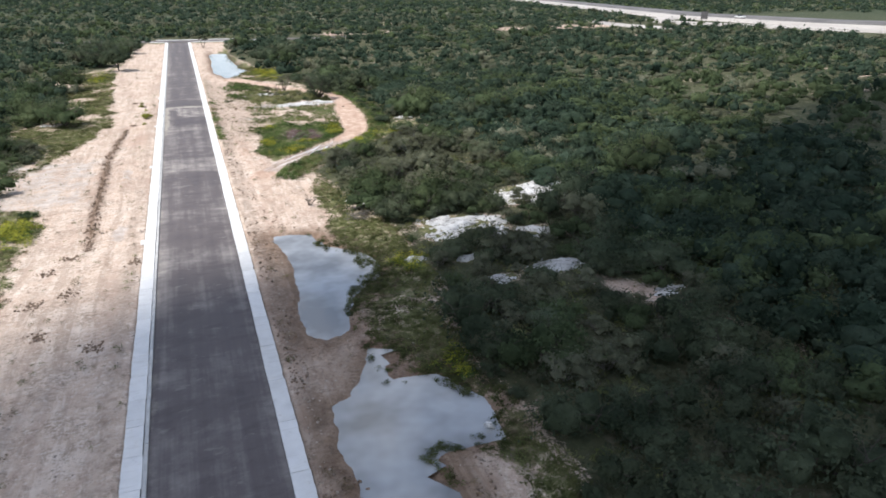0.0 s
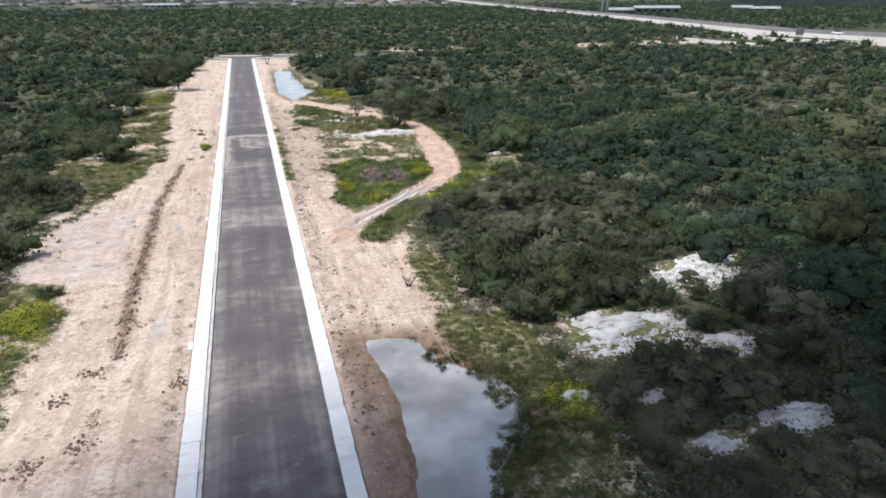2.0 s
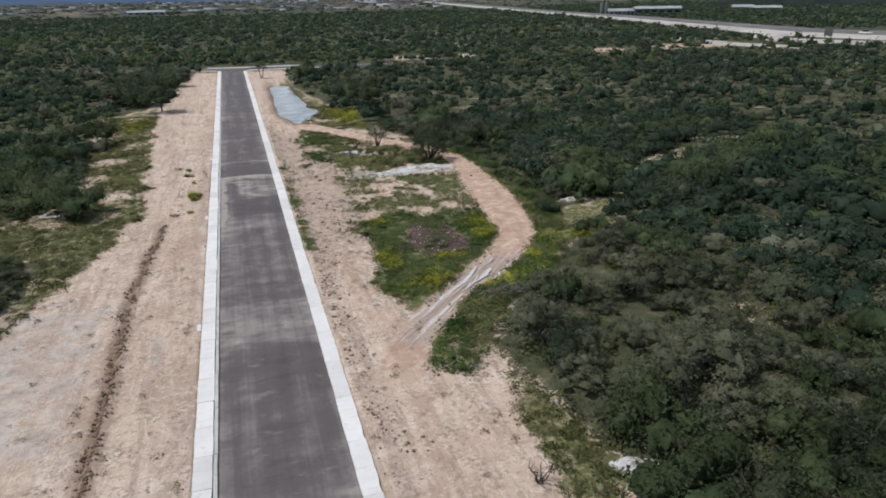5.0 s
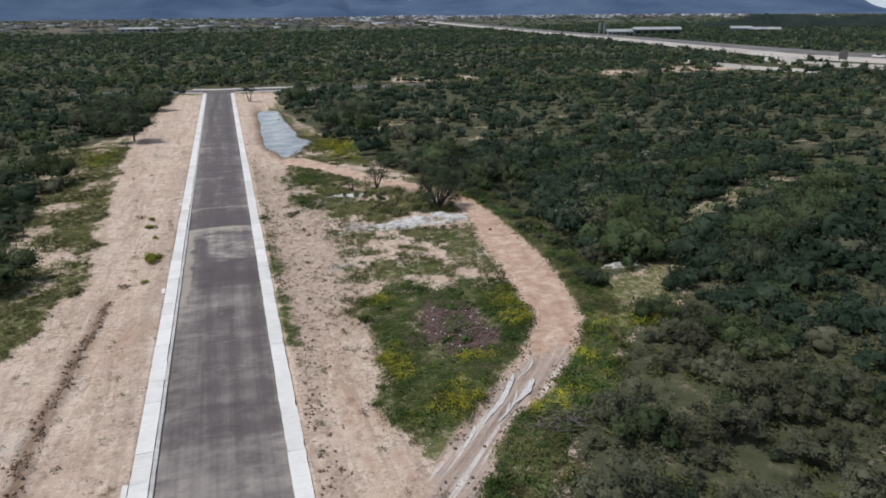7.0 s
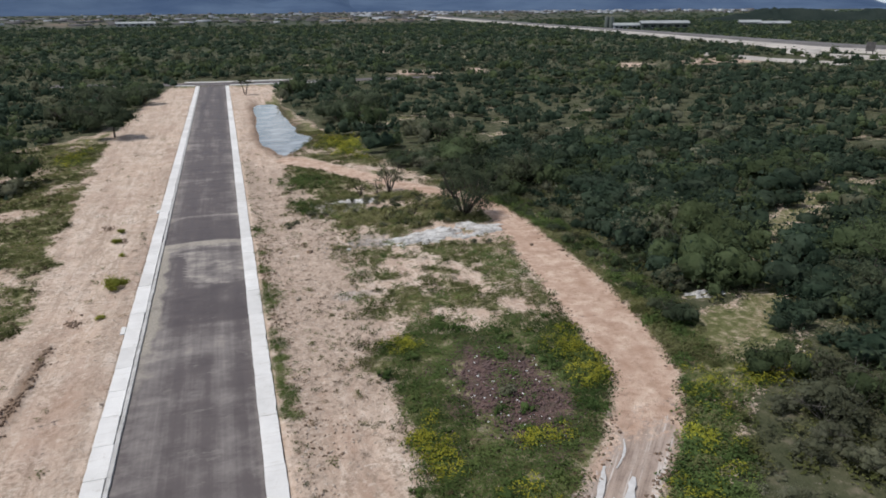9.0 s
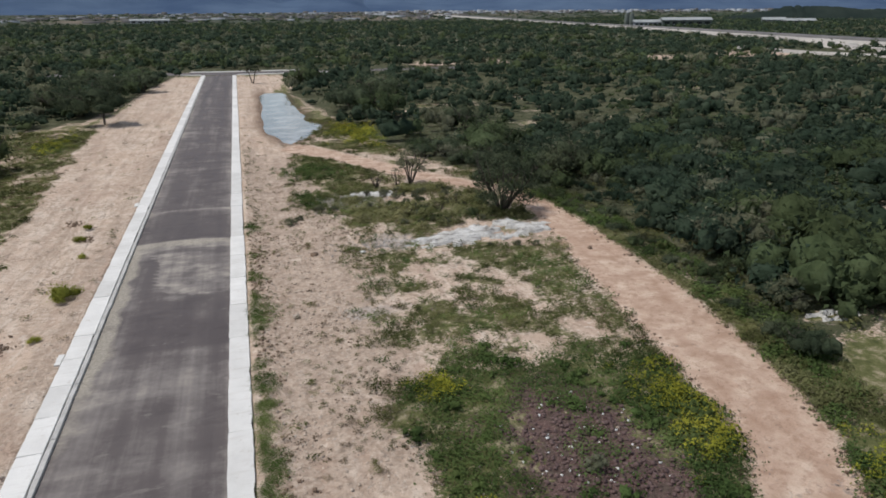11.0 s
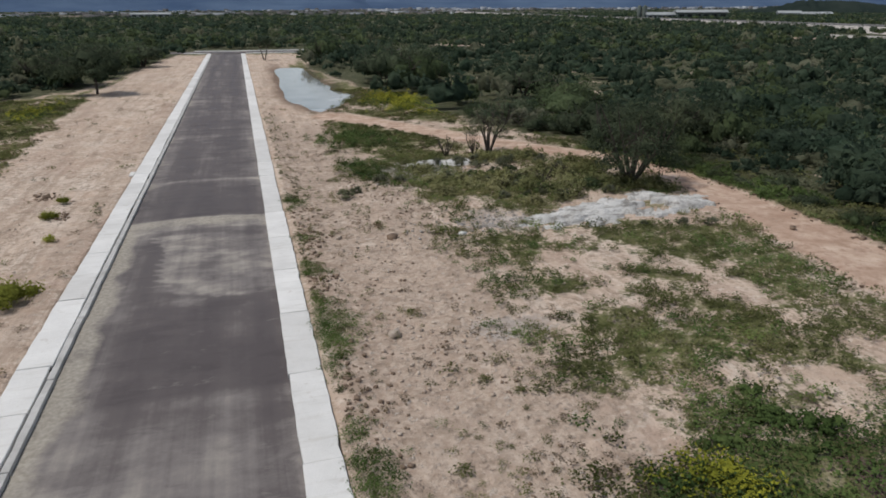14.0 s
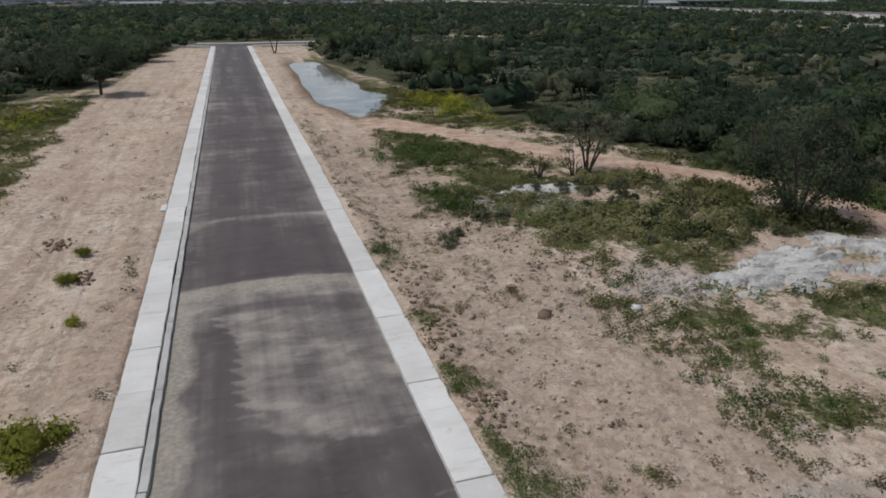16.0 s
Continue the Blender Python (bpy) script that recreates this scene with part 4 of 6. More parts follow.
def pond(name, outline, label):
    bm = bmesh.new()
    cx, cy = sum(a for a, b in outline) / len(outline), sum(b for a, b in outline) / len(outline)
    vs = []
    for a, b in outline:
        d = math.hypot(a - cx, b - cy)
        vs.append(bm.verts.new((cx + (a - cx) * (1 + 1.6 / d), cy + (b - cy) * (1 + 1.6 / d), -0.085)))
    bm.faces.new(vs)
    bmesh.ops.recalc_face_normals(bm, faces=bm.faces)
    for f in bm.faces:
        if f.normal.z < 0:
            f.normal_flip()
    tagged(part(name, bm, WATER), label, "puddle", kind="structure")


pond("water_far", POND_FAR, "shallow muddy rain puddle beside the road")
pond("water_near", POND_NEAR, "shallow rain puddle reflecting the sky")
pond("water_front", POND_FRONT, "broad brown rain puddle with ragged shore")


# ---- the road ----
def build_road():
    ys = np.concatenate([np.arange(-40, 86, 0.6), np.arange(86, 104, 0.2), np.arange(104, 120, 0.1), np.arange(120, 135, 0.2), np.arange(135, 246.01, 0.6)])
    xs = np.linspace(-2.9, 3.13, 76)
    X, Y = np.meshgrid(xs, ys)
    x, y = X.ravel(), Y.ravel()
    z = 0.035 * (1 - (x / 3.2) ** 2) + 0.004 * rough_noise(x, y, 0.8, 1)
    n = len(xs)
    i = (np.arange(len(ys) - 1)[:, None] * n + np.arange(n - 1)[None]).ravel()
    me = mesh_from("road", np.stack([x, y, z], 1), np.stack([i, i + 1, i + n + 1, i + n], 1), ROAD, smooth=True)
    wob = 0.6 * rough_noise(x, y, 0.5, 2)
    dust = 0.12 * np.clip((-1.5 - x + 0.5 * wob) / 1.2, 0, 1) * np.clip((y - 90) / 12, 0.7, 1) + 0.10 * np.clip((x - 2.4) / 0.6, 0, 1)
    # a pale worn field with a saw-toothed edge, and darker damp patches round it
    tooth = (y * 1.75 + 0.25 * rough_noise(x * 0, y, 1.3, 2)) % 1.0
    rim = np.interp(y, [108.6, 109.2, 110.8, 113.3, 114.6, 116.2], [1.2, -0.2, -0.75, -0.95, -1.1, -1.5]) - 0.5 * tooth * np.clip(0.6 + rough_noise(x * 0, y, 0.9, 1), 0.15, 1)
    field = np.clip((x - rim) / 0.05, 0, 1) * np.clip((y - 108.9 + 1.1 * patches(x, y, 1.5, 3)) / 0.6, 0, 1) * np.clip((116.3 - y) / 0.3, 0, 1)
    dust = dust + 0.23 * field * (1 + 0.55 * patches(x, y, 1.8, 2)) * np.clip((4.6 - x) / 3.2, 0.35, 1)

    def spot(cx, cy, rx, ry):
        return np.clip(1.6 - 1.2 * np.hypot((x - cx) / rx, (y - cy) / ry) + 0.5 * patches(x, y, 0.9, 5), 0, 1)

    dust = dust - 0.12 * spot(1.4, 115.7, 1.7, 0.5) - 0.16 * spot(-2.0, 117.5, 0.7, 0.3) - 0.12 * spot(1.1, 112.8, 0.6, 0.45) - 0.08 * spot(-1.55, 112.0, 0.45, 3.2)
    dust = dust - 0.09 * np.clip((x + 1.9) / 0.5, 0, 1) * np.clip((108.7 - y + 0.6 * patches(x, y, 1.5, 4)) / 0.5, 0, 1) * np.clip((y - 102.2) / 0.2, 0, 1)
    dust = dust + 0.05 * patches(x * 0.6, y, 1.7, 6, 5) * (y > 94) * (y < 118)
    sand = 0.95 * np.clip((-1.9 - x + 0.35 * rough_noise(x, y, 0.9, 1)) / 0.5, 0, 1) * np.clip((y - 93) / 8, 0, 1) * np.clip((120 - y) / 5, 0, 1)
    sand = sand + 0.35 * np.clip((-2.2 - x) / 0.5, 0, 1) * np.clip((y - 118) / 4, 0, 1) + 0.25 * np.clip((-2.4 - x) / 0.3, 0, 1) * (y < 96)
    sand = np.maximum(sand, 0.75 * np.clip((118.9 - y - 0.35 * (x / 3.1) ** 2) / 0.15, 0, 1) * np.clip((y - 117.0 + 0.4 * wob) / 0.8, 0, 1))
    for y0, y1, amount in ((118.8, 116.9, 0.22), (126.7, 126.2, 0.16), (122, 119, -0.06), (102.2, 87.0, 0.07), (100.9, 98.2, 0.05), (98.2, 94.0, -0.06), (81.0, 74.1, 0.12), (74.1, 69.0, -0.04), (84.9, 84.5, 0.12), (60.1, 59.7, 0.14), (48, 45.5, 0.06), (142, 139, 0.05), (165, 160, 0.06)):
        a, b = min(y0, y1), max(y0, y1)
        bow = y + 0.35 * (x / 3.1) ** 2 + 0.12 * wob
        dust = dust + amount * np.clip((bow - a) / 0.3 + 0.5, 0, 1) * np.clip((b - bow) / 0.3 + 0.5, 0, 1)
    for key, value in (("dust", dust), ("sand", sand)):
        at = me.attributes.new(key, "FLOAT", "POINT")
        at.data.foreach_set("value", value.astype(np.float32))
    return tagged(link_mesh("road", me), "new grey concrete road with dusty pale bands across", "road", kind="structure")


build_road()


def slab_mesh(w, length, top, deep, bevel=0.015, material=SLAB, seed=0, rough=0.009):
    """One cast slab with slightly crumbled edges."""
    rng = np.random.default_rng(seed)
    n = max(3, round(length / 0.45))
    ring = [(-w / 2, -length / 2 + length * k / n) for k in range(n + 1)] + [(w / 2, length / 2 - length * k / n) for k in range(n + 1)]
    bm = bmesh.new()
    layers = []
    chips = rng.normal(0, rough, (len(ring), 2)) * np.where(rng.random((len(ring), 1)) < 0.2, 2.2, 1.0)
    for z, inset in ((top, bevel), (top - bevel, 0.0), (-deep, 0.0)):
        layers.append([bm.verts.new((x - math.copysign(inset, x) + c[0], y - math.copysign(inset, y) * (abs(y) > length / 2 - 0.01) + 0.5 * c[1], z)) for (x, y), c in zip(ring, chips)])
    bm.faces.new(layers[0][::-1])
    m = len(ring)
    for a, b in zip(layers, layers[1:]):
        for k in range(m):
            bm.faces.new((a[k], a[(k + 1) % m], b[(k + 1) % m], b[k]))
    bmesh.ops.recalc_face_normals(bm, faces=bm.faces)
    me = bpy.data.meshes.new("slab")
    bm.to_mesh(me)
    bm.free()
    me.materials.append(material)
    return me


def build_walks():
    rng = np.random.default_rng(3)
    for side, x0, x1, name in ((-1, -4.0, -3.13, "pavement_1"), (1, 3.13, 4.0, "pavement_2")):
        bm = bmesh.new()
        box(bm, x0 + 0.03, x1 - 0.03, -40, 246, -0.3, 0.10)
        walk_ob = tagged(part(name, bm, KERB_GAP), "raised pale concrete footway slabs along the road", "pavement", kind="structure")
        long = 2.4 if side < 0 else 3.95
        meshes = [slab_mesh(x1 - x0 + d, long - 0.025, 0.15 + 0.1 * d, 0.25, 0.015, SLAB, k) for k, d in enumerate((0, 0, 0.035, 0.015, -0.03, -0.015))]
        first = (104.75 if side < 0 else 102.4) + long / 2
        count0, count1 = math.ceil((-39 - first) / long), math.floor((245.5 - first) / long)
        for k in range(count0, count1 + 1):
            y = first + long * k
            kind = int(rng.integers(0, 6))
            link_mesh("slab", meshes[kind], walk_ob, pose((x0 + x1) / 2 + rng.normal(0, 0.006), y, rng.normal(0, 0.004), rng.normal(0, 0.06), rng.normal(0, 0.3), rng.normal(0, 0.12)))
    bm = bmesh.new()
    box(bm, -3.13, -2.9, -40, 246, -0.3, -0.01)
    base = tagged(part("gutter", bm, KERB_GAP), "narrow concrete gutter strip beside the footway", "gutter", kind="structure")
    strip_meshes = [slab_mesh(0.19, 3.98, 0.122, 0.2, 0.01, KERB_GREY, 11, 0.005), slab_mesh(0.185, 3.96, 0.118, 0.2, 0.01, KERB_GREY, 12, 0.006)]
    for k in range(71):
        link_mesh("kerb_strip", strip_meshes[int(rng.integers(0, 2))], base, pose(-3.007 + rng.normal(0, 0.004), -38 + 4.0 * k, 0, 0, 0, rng.normal(0, 0.1)))
    # short stub of a cross slab that juts out
    for y in (102.5, 78.0, 52.4, 129.0):
        me = slab_mesh(0.28, 1.0, 0.13, 0.25)
        tagged(link_mesh("footing_block", me, None, pose(-4.16, y, 0)), "small pale concrete block beside the footway", "block", "footing blocks")


build_walks()


def ribbon(name, line, material, z=0.1, label="", category="road", skirt=0.6):
    """A strip of road along a line of x, y and half width, with a skirt down to the ground."""
    bm = bmesh.new()
    pts = []
    for a, b in zip(line, line[1:]):
        for k in range(8):
            t = k / 8
            pts.append(tuple(p + t * (q - p) for p, q in zip(a, b)))
    pts.append(line[-1])
    rows = []
    for i, (x, y, r) in enumerate(pts):
        a, b = pts[max(i - 1, 0)], pts[min(i + 1, len(pts) - 1)]
        d = Vector((b[0] - a[0], b[1] - a[1], 0)).normalized()
        s = Vector((d.y, -d.x, 0))
        c = Vector((x, y, z))
        rows.append([bm.verts.new(c - s * (r + skirt) - Vector((0, 0, z + 0.3))), bm.verts.new(c - s * r), bm.verts.new(c + s * r), bm.verts.new(c + s * (r + skirt) - Vector((0, 0, z + 0.3)))])
    for a, b in zip(rows, rows[1:]):
        for k in range(3):
            bm.faces.new((a[k], a[k + 1], b[k + 1], b[k]))
    return tagged(part(name, bm, material), label, category, kind="structure")


ribbon("road_cross", [(-40, 261, 3.2), (-20, 256, 3.2), (0, 250.5, 3.4), (25, 249, 3.2), (60, 247.4, 3.2)], ROAD, 0.03, "grey cross street at the end of the road", skirt=0.2)
ribbon("pavement_far", [(-7, 257.2, 0.8), (0, 255.5, 0.8), (22, 254.2, 0.8)], SLAB, 0.16, "pale concrete kerb along the cross street", "pavement", 0.05)
ribbon("pavement_end_1", [(-9, 249.0, 0.5), (-4.2, 247.6, 0.5)], SLAB, 0.15, "pale concrete kerb at the street corner", "pavement", 0.05)
ribbon("pavement_end_2", [(4.2, 246.4, 0.6), (28, 245.2, 0.6)], SLAB, 0.15, "pale concrete kerb at the street corner", "pavement", 0.05)


# ---- distance ----
def build_mountains():
    """Ranges of hills far behind the town, one mesh each."""
    for name, dist, a0, a1, peaks, seed in (("mountain_west", 4300, -60, 12, ((-48, 420, 14), (-30, 360, 12), (-14, 330, 10), (-1, 260, 7), (6, 190, 6)), 1),
                                            ("mountain_mid", 4450, 2, 50.5, ((10.5, 150, 7), (16.5, 135, 3), (20, 175, 6), (27, 330, 8), (36, 290, 8), (42, 230, 5)), 2),
                                            ("mountain_east", 4000, 38, 95, ((56, 36, 6), (72, 210, 10), (84, 260, 12)), 3)):
        n, m = 160, 26
        verts, faces = [], []
        for i in range(n):
            az = a0 + (a1 - a0) * i / (n - 1)
            ridge = max(h * math.exp(-((az - c) / w) ** 2) for c, h, w in peaks)
            ridge *= min(1, (az - a0) / 3 + 0.02, (a1 - az) / 3 + 0.02)
            for j in range(m):
                t = j / (m - 1)
                d = dist - 900 * (1 - t)
                x, y = d * math.sin(radians(az)), d * math.cos(radians(az))
                gully = noise.fractal((x / 420, y / 420, seed), 1.0, 2.0, 5)
                h = ridge * t ** 1.5 * (1 + 0.25 * gully) + 10 * gully * t
                verts.append((x, y, max(h, 0) - 2 * (1 - t)))
        for i in range(n - 1):
            for j in range(m - 1):
                faces.append((i * m + j, (i + 1) * m + j, (i + 1) * m + j + 1, i * m + j + 1))
        tagged(link_mesh(name, mesh_from(name, verts, faces, MOUNTAIN, smooth=True)), "mountain range on the horizon with haze blue in its colour", "mountain", kind="structure")


build_mountains()


def build_cloud():
    """An unseen heaped cloud high west, added between sun and near scrub for shade."""
    rng = np.random.default_rng(77)
    high = 1100.0
    shift = np.array(SUN_FROM) * (high / SUN_FROM.z)
    # outline of its shade on the ground, set to fit the camera's view
    edge = np.array([(-60, -25), (-30, 8), (-12, 30), (-6, 38), (5, 47), (18, 48), (32, 49), (55, 61), (88, 78), (135, 97), (240, 128)], float)
    lumps = []
    for k in range(420):
        gx = rng.uniform(-55, 235)
        rim = np.interp(gx, edge[:, 0], edge[:, 1])
        rad = rng.uniform(9, 15) if k % 3 else rng.uniform(18, 30)
        gy = rim - rad * rng.uniform(0.85, 1.4) if k < 160 else rng.uniform(-150, rim - rad)
        lumps.append((gx, gy, rad))
    e = np.array(ICO + [(0, 0, -1)])
    faces = np.array(ICO_FACES + [(11, 6 + (q + 1) % 5, 6 + q) for q in range(5)])
    pieces = []
    for gx, gy, rad in lumps:
        v = e * rng.uniform(0.85, 1.15, (len(e), 1)) * rad * np.array([1, 1, 0.75])
        v[:, 2] = np.maximum(v[:, 2], -0.3 * rad)
        pieces.append((v + shift + np.array([gx, gy, rng.uniform(0, 14)]), faces))
    v, f = merge(pieces)
    tagged(link_mesh("cloud", mesh_from("cloud", v, f, CLOUD, smooth=True)), "unseen cloud high above, added to shade the near scrub", "cloud", kind="structure")


build_cloud()


def build_ridge():
    """A low wooded rise behind the fields, with a ragged crest of tree tops."""
    n, m = 240, 12
    verts, faces = [], []
    for i in range(n):
        u = i / (n - 1)
        x0, y0 = 535 + 520 * u, 760 - 330 * u
        top = (13 + 5 * noise.fractal((u * 9, 2.0, 0.0), 1.0, 2.0, 4) + 2.5 * noise.noise((u * 130, 5.0, 0.0))) * min(1, u * 9 + 0.05)
        for j in range(m):
            t = j / (m - 1)
            rise = math.sin(math.pi * min(t * 1.6, 1) / 2)
            verts.append((x0 + 60 * t * 0.55, y0 + 60 * t * 0.83, top * rise + 1.2 * noise.noise((u * 160, t * 9, 7.0)) * t - 0.6))
    for i in range(n - 1):
        for j in range(m - 1):
            faces.append((i * m + j, (i + 1) * m + j, (i + 1) * m + j + 1, i * m + j + 1))
    tagged(link_mesh("wooded_ridge", mesh_from("wooded_ridge", verts, faces, WOODS, smooth=True)), "low wooded rise behind far fields with cloud shade in its colour", "woods", kind="structure")


build_ridge()


def build_town():
    """Low pale houses of the far town, as one spread, with some larger sheds as things."""
    rng = np.random.default_rng(11)
    cube = np.array([(a, b, c) for c in (0, 1) for b in (-0.5, 0.5) for a in (-0.5, 0.5)], float)
    quads = np.array([(0, 1, 5, 4), (1, 3, 7, 5), (3, 2, 6, 7), (2, 0, 4, 6), (4, 5, 7, 6)])
    white, brown = [], []
    for k in range(560):
        az, d = rng.normal(17, 15), rng.uniform(2000, 3300)
        if k % 3 == 0:
            az, d = rng.normal(13, 4), rng.uniform(2500, 3400)
        s = np.array([rng.uniform(5, 18), rng.uniform(6, 14), rng.uniform(2.5, 4.5) + (7 * rng.random() if rng.random() < 0.12 else 0)])
        p = np.array([d * math.sin(radians(az)), d * math.cos(radians(az)), -0.2])
        (white if rng.random() < 0.35 + 0.3 * math.sin(az * 1.3) else brown).append((cube * s + p, quads))
    for k in range(260):
        az, d = rng.uniform(12, 40), rng.uniform(2500, 3350)
        s = np.array([rng.uniform(5, 16), rng.uniform(6, 12), rng.uniform(2.5, 7)])
        p = np.array([d * math.sin(radians(az)), d * math.cos(radians(az)), -0.2])
        (white if rng.random() < 0.6 else brown).append((cube * s + p, quads))
    for k in range(150):
        az, d = rng.uniform(-20, 18), rng.uniform(1050, 2000)
        s = np.array([rng.uniform(8, 28), rng.uniform(8, 14), rng.uniform(2.2, 3.6)])
        p = np.array([d * math.sin(radians(az)), d * math.cos(radians(az)), -0.2])
        (white if rng.random() < 0.3 else brown).append((cube * s + p, quads))
    for name, pieces, mat in (("town_houses", white, WALL_WHITE), ("town_roofs", brown, WALL_HAZE_GREY)):
        v, f = merge(pieces)
        tagged(link_mesh(name, mesh_from(name, v, f, mat)), "small flat-roofed houses of a distant town", "houses", kind="stuff")


build_town()
ribbon("ground_works", [(150, 1270, 14), (230, 1240, 22), (330, 1210, 16)], BARE_EARTH, 0.25, "bare red-brown earth of far building plots", "ground", 1)


def shed(x, y, length, depth, high, turn, label, walls=None):
    """A long low industrial shed with a pitched roof, a door and a row of windows."""
    root = tagged(new("warehouse"), label, "warehouse", "distant warehouses")
    bm = bmesh.new()
    box(bm, -length / 2, length / 2, -depth / 2, depth / 2, -0.3, high)
    part("wall", bm, walls or WALL_WHITE, root)
    bm = bmesh.new()
    a = [bm.verts.new(p) for p in ((-length / 2 - 1, -depth / 2 - 1, high), (length / 2 + 1, -depth / 2 - 1, high), (length / 2 + 1, 0, high + 2), (-length / 2 - 1, 0, high + 2), (-length / 2 - 1, depth / 2 + 1, high), (length / 2 + 1, depth / 2 + 1, high))]
    bm.faces.new(a[:4])
    bm.faces.new((a[3], a[2], a[5], a[4]))
    bm.faces.new((a[0], a[3], a[4]))
    bm.faces.new((a[1], a[5], a[2]))
    part("roof", bm, ROOF_SHEET, root)
    for k in range(6):
        bm = bmesh.new()
        c = -length / 2 + length * (k + 0.5) / 6
        box(bm, c - length / 20, c + length / 20, -depth / 2 - 0.15, -depth / 2 + 0.1, high * 0.25, high * 0.7)
        window = part("window", bm, GLASS_DARK, root)
        bm = bmesh.new()
        box(bm, c - length / 18, c + length / 18, -depth / 2 - 0.3, -depth / 2 - 0.1, high * 0.2, high * 0.25)
        part("sill", bm, WALL_WHITE, window)
    root.matrix_basis = pose(x, y, 0, 0, 0, turn)


shed(364, 580, 38, 16, 4.6, -25, "long pale-roofed industrial shed with dark walls", WALL_GREEN)
shed(339, 597, 22, 12, 2.8, -25, "low white building beside the highway")
shed(488, 621, 18, 14, 3.0, -32, "white gabled shed among far trees")
shed(505, 610, 28, 16, 2.0, -32, "long grey low shed among far trees", WALL_GREEN)
for sx, sy in ((329, 614), (332, 611)):
    root = tagged(new("silo"), "tall dark cylindrical silo beside far sheds", "silo", "distant silos")
    v, f = tube([(0, 0, -0.3), (0, 0, 9.0), (0, 0, 10.4)], [1.9, 1.9, 0.3], 14)
    link_mesh("body", mesh_from("body", v, f, WALL_GREEN), root)
    v, f = tube([(2.2, 0, -0.3), (2.2, 0, 9.6)], [0.18, 0.18], 6)
    link_mesh("pipe", mesh_from("pipe", v, f, STEEL), root)
    root.matrix_basis = pose(sx, sy, 0)
shed(-95, 1010, 44, 14, 3.2, 6, "long white shed at the edge of far fields")

# ---- the highway ----
HIGHWAY_LINE = [(330, 90, 22), (262, 225, 22), (252, 300, 24), (272, 400, 22), (293, 520, 22), (310, 680, 22), (345, 900, 22), (410, 1300, 22)]
LOOP_LINE = [(300, 120, 8), (250, 205, 8), (225, 245, 8), (216, 268, 8), (226, 290, 8), (246, 300, 8)]
ribbon("highway_near", [(330, 90, 5), (262, 225, 5), (246, 300, 5), (262, 400, 5), (283, 520, 5), (300, 680, 5), (335, 900, 5), (400, 1300, 6), (470, 1700, 7)], HIGHWAY, 1.1, "pale concrete highway carriageway through the scrub", skirt=3)
ribbon("highway_far", [(370, 110, 6), (292, 240, 6), (272, 310, 6), (284, 400, 6), (303, 520, 6), (320, 680, 6), (356, 900, 6), (422, 1300, 6), (492, 1700, 7)], TARMAC, 1.1, "grey tarmac highway carriageway with pale shoulders", skirt=3)
ribbon("highway_loop", [(330, 70, 4), (250, 205, 4), (225, 245, 4), (216, 268, 4), (226, 290, 4), (246, 300, 4)], HIGHWAY, 0.9, "pale concrete exit ramp bending off the highway", skirt=2)
ribbon("highway_yard", [(196, 235, 4), (186, 262, 5), (188, 300, 3)], HIGHWAY, 0.4, "pale bare ground beside the exit ramp", "ground", 2)


def road_sign(x, y, turn):
    root = tagged(new("road_sign"), "dark roadside sign board on two posts by the highway", "road sign")
    bm = bmesh.new()
    box(bm, -1.5, 1.5, -0.1, 0.1, 2.2, 5.4, 0.04)
    part("board", bm, STEEL, root)
    for s in (-1.0, 1.0):
        v, f = tube([(s, 0.2, -0.4), (s, 0.2, 5.2)], [0.14, 0.12], 8)
        link_mesh("post", mesh_from("post", v, f, STEEL), root)
    root.matrix_basis = pose(x, y, 0, 0, 0, turn)


road_sign(226, 256, -40)


def car(x, y, z, turn):
    root = tagged(new("car"), "white pickup truck on the highway", "car")
    bm = bmesh.new()
    box(bm, -2.6, 2.6, -0.95, 0.95, 0.45, 1.05, 0.12)
    part("body", bm, PAINT_WHITE, root)
    bm = bmesh.new()
    box(bm, -0.7, 1.1, -0.85, 0.85, 1.05, 1.8, 0.2)
    part("cab", bm, GLASS_DARK, root)
    for a in (-1.6, 1.6):
        for b in (-0.85, 0.85):
            v, f = tube([(a, b - 0.12, 0.37), (a, b + 0.12, 0.37)], [0.37, 0.37], 14)
            wheel = link_mesh("wheel", mesh_from("wheel", v, f, RUBBER), root)
            bm = bmesh.new()
            bmesh.ops.create_cone(bm, cap_ends=True, segments=12, radius1=0.22, radius2=0.2, depth=0.27, matrix=Matrix.Translation((a, b, 0.37)) @ Matrix.Rotation(math.pi / 2, 4, "X"))
            part("rim", bm, STEEL, wheel)
    for b in (-0.65, 0.65):
        bm = bmesh.new()
        box(bm, 2.55, 2.63, b - 0.18, b + 0.18, 0.72, 0.9, 0.02)
        part("headlight", bm, WALL_WHITE, root)
    root.matrix_basis = pose(x, y, z, 0, 0, turn)


car(258, 268, 1.12, 98)

# ---- plants ----
RNG = np.random.default_rng(21)


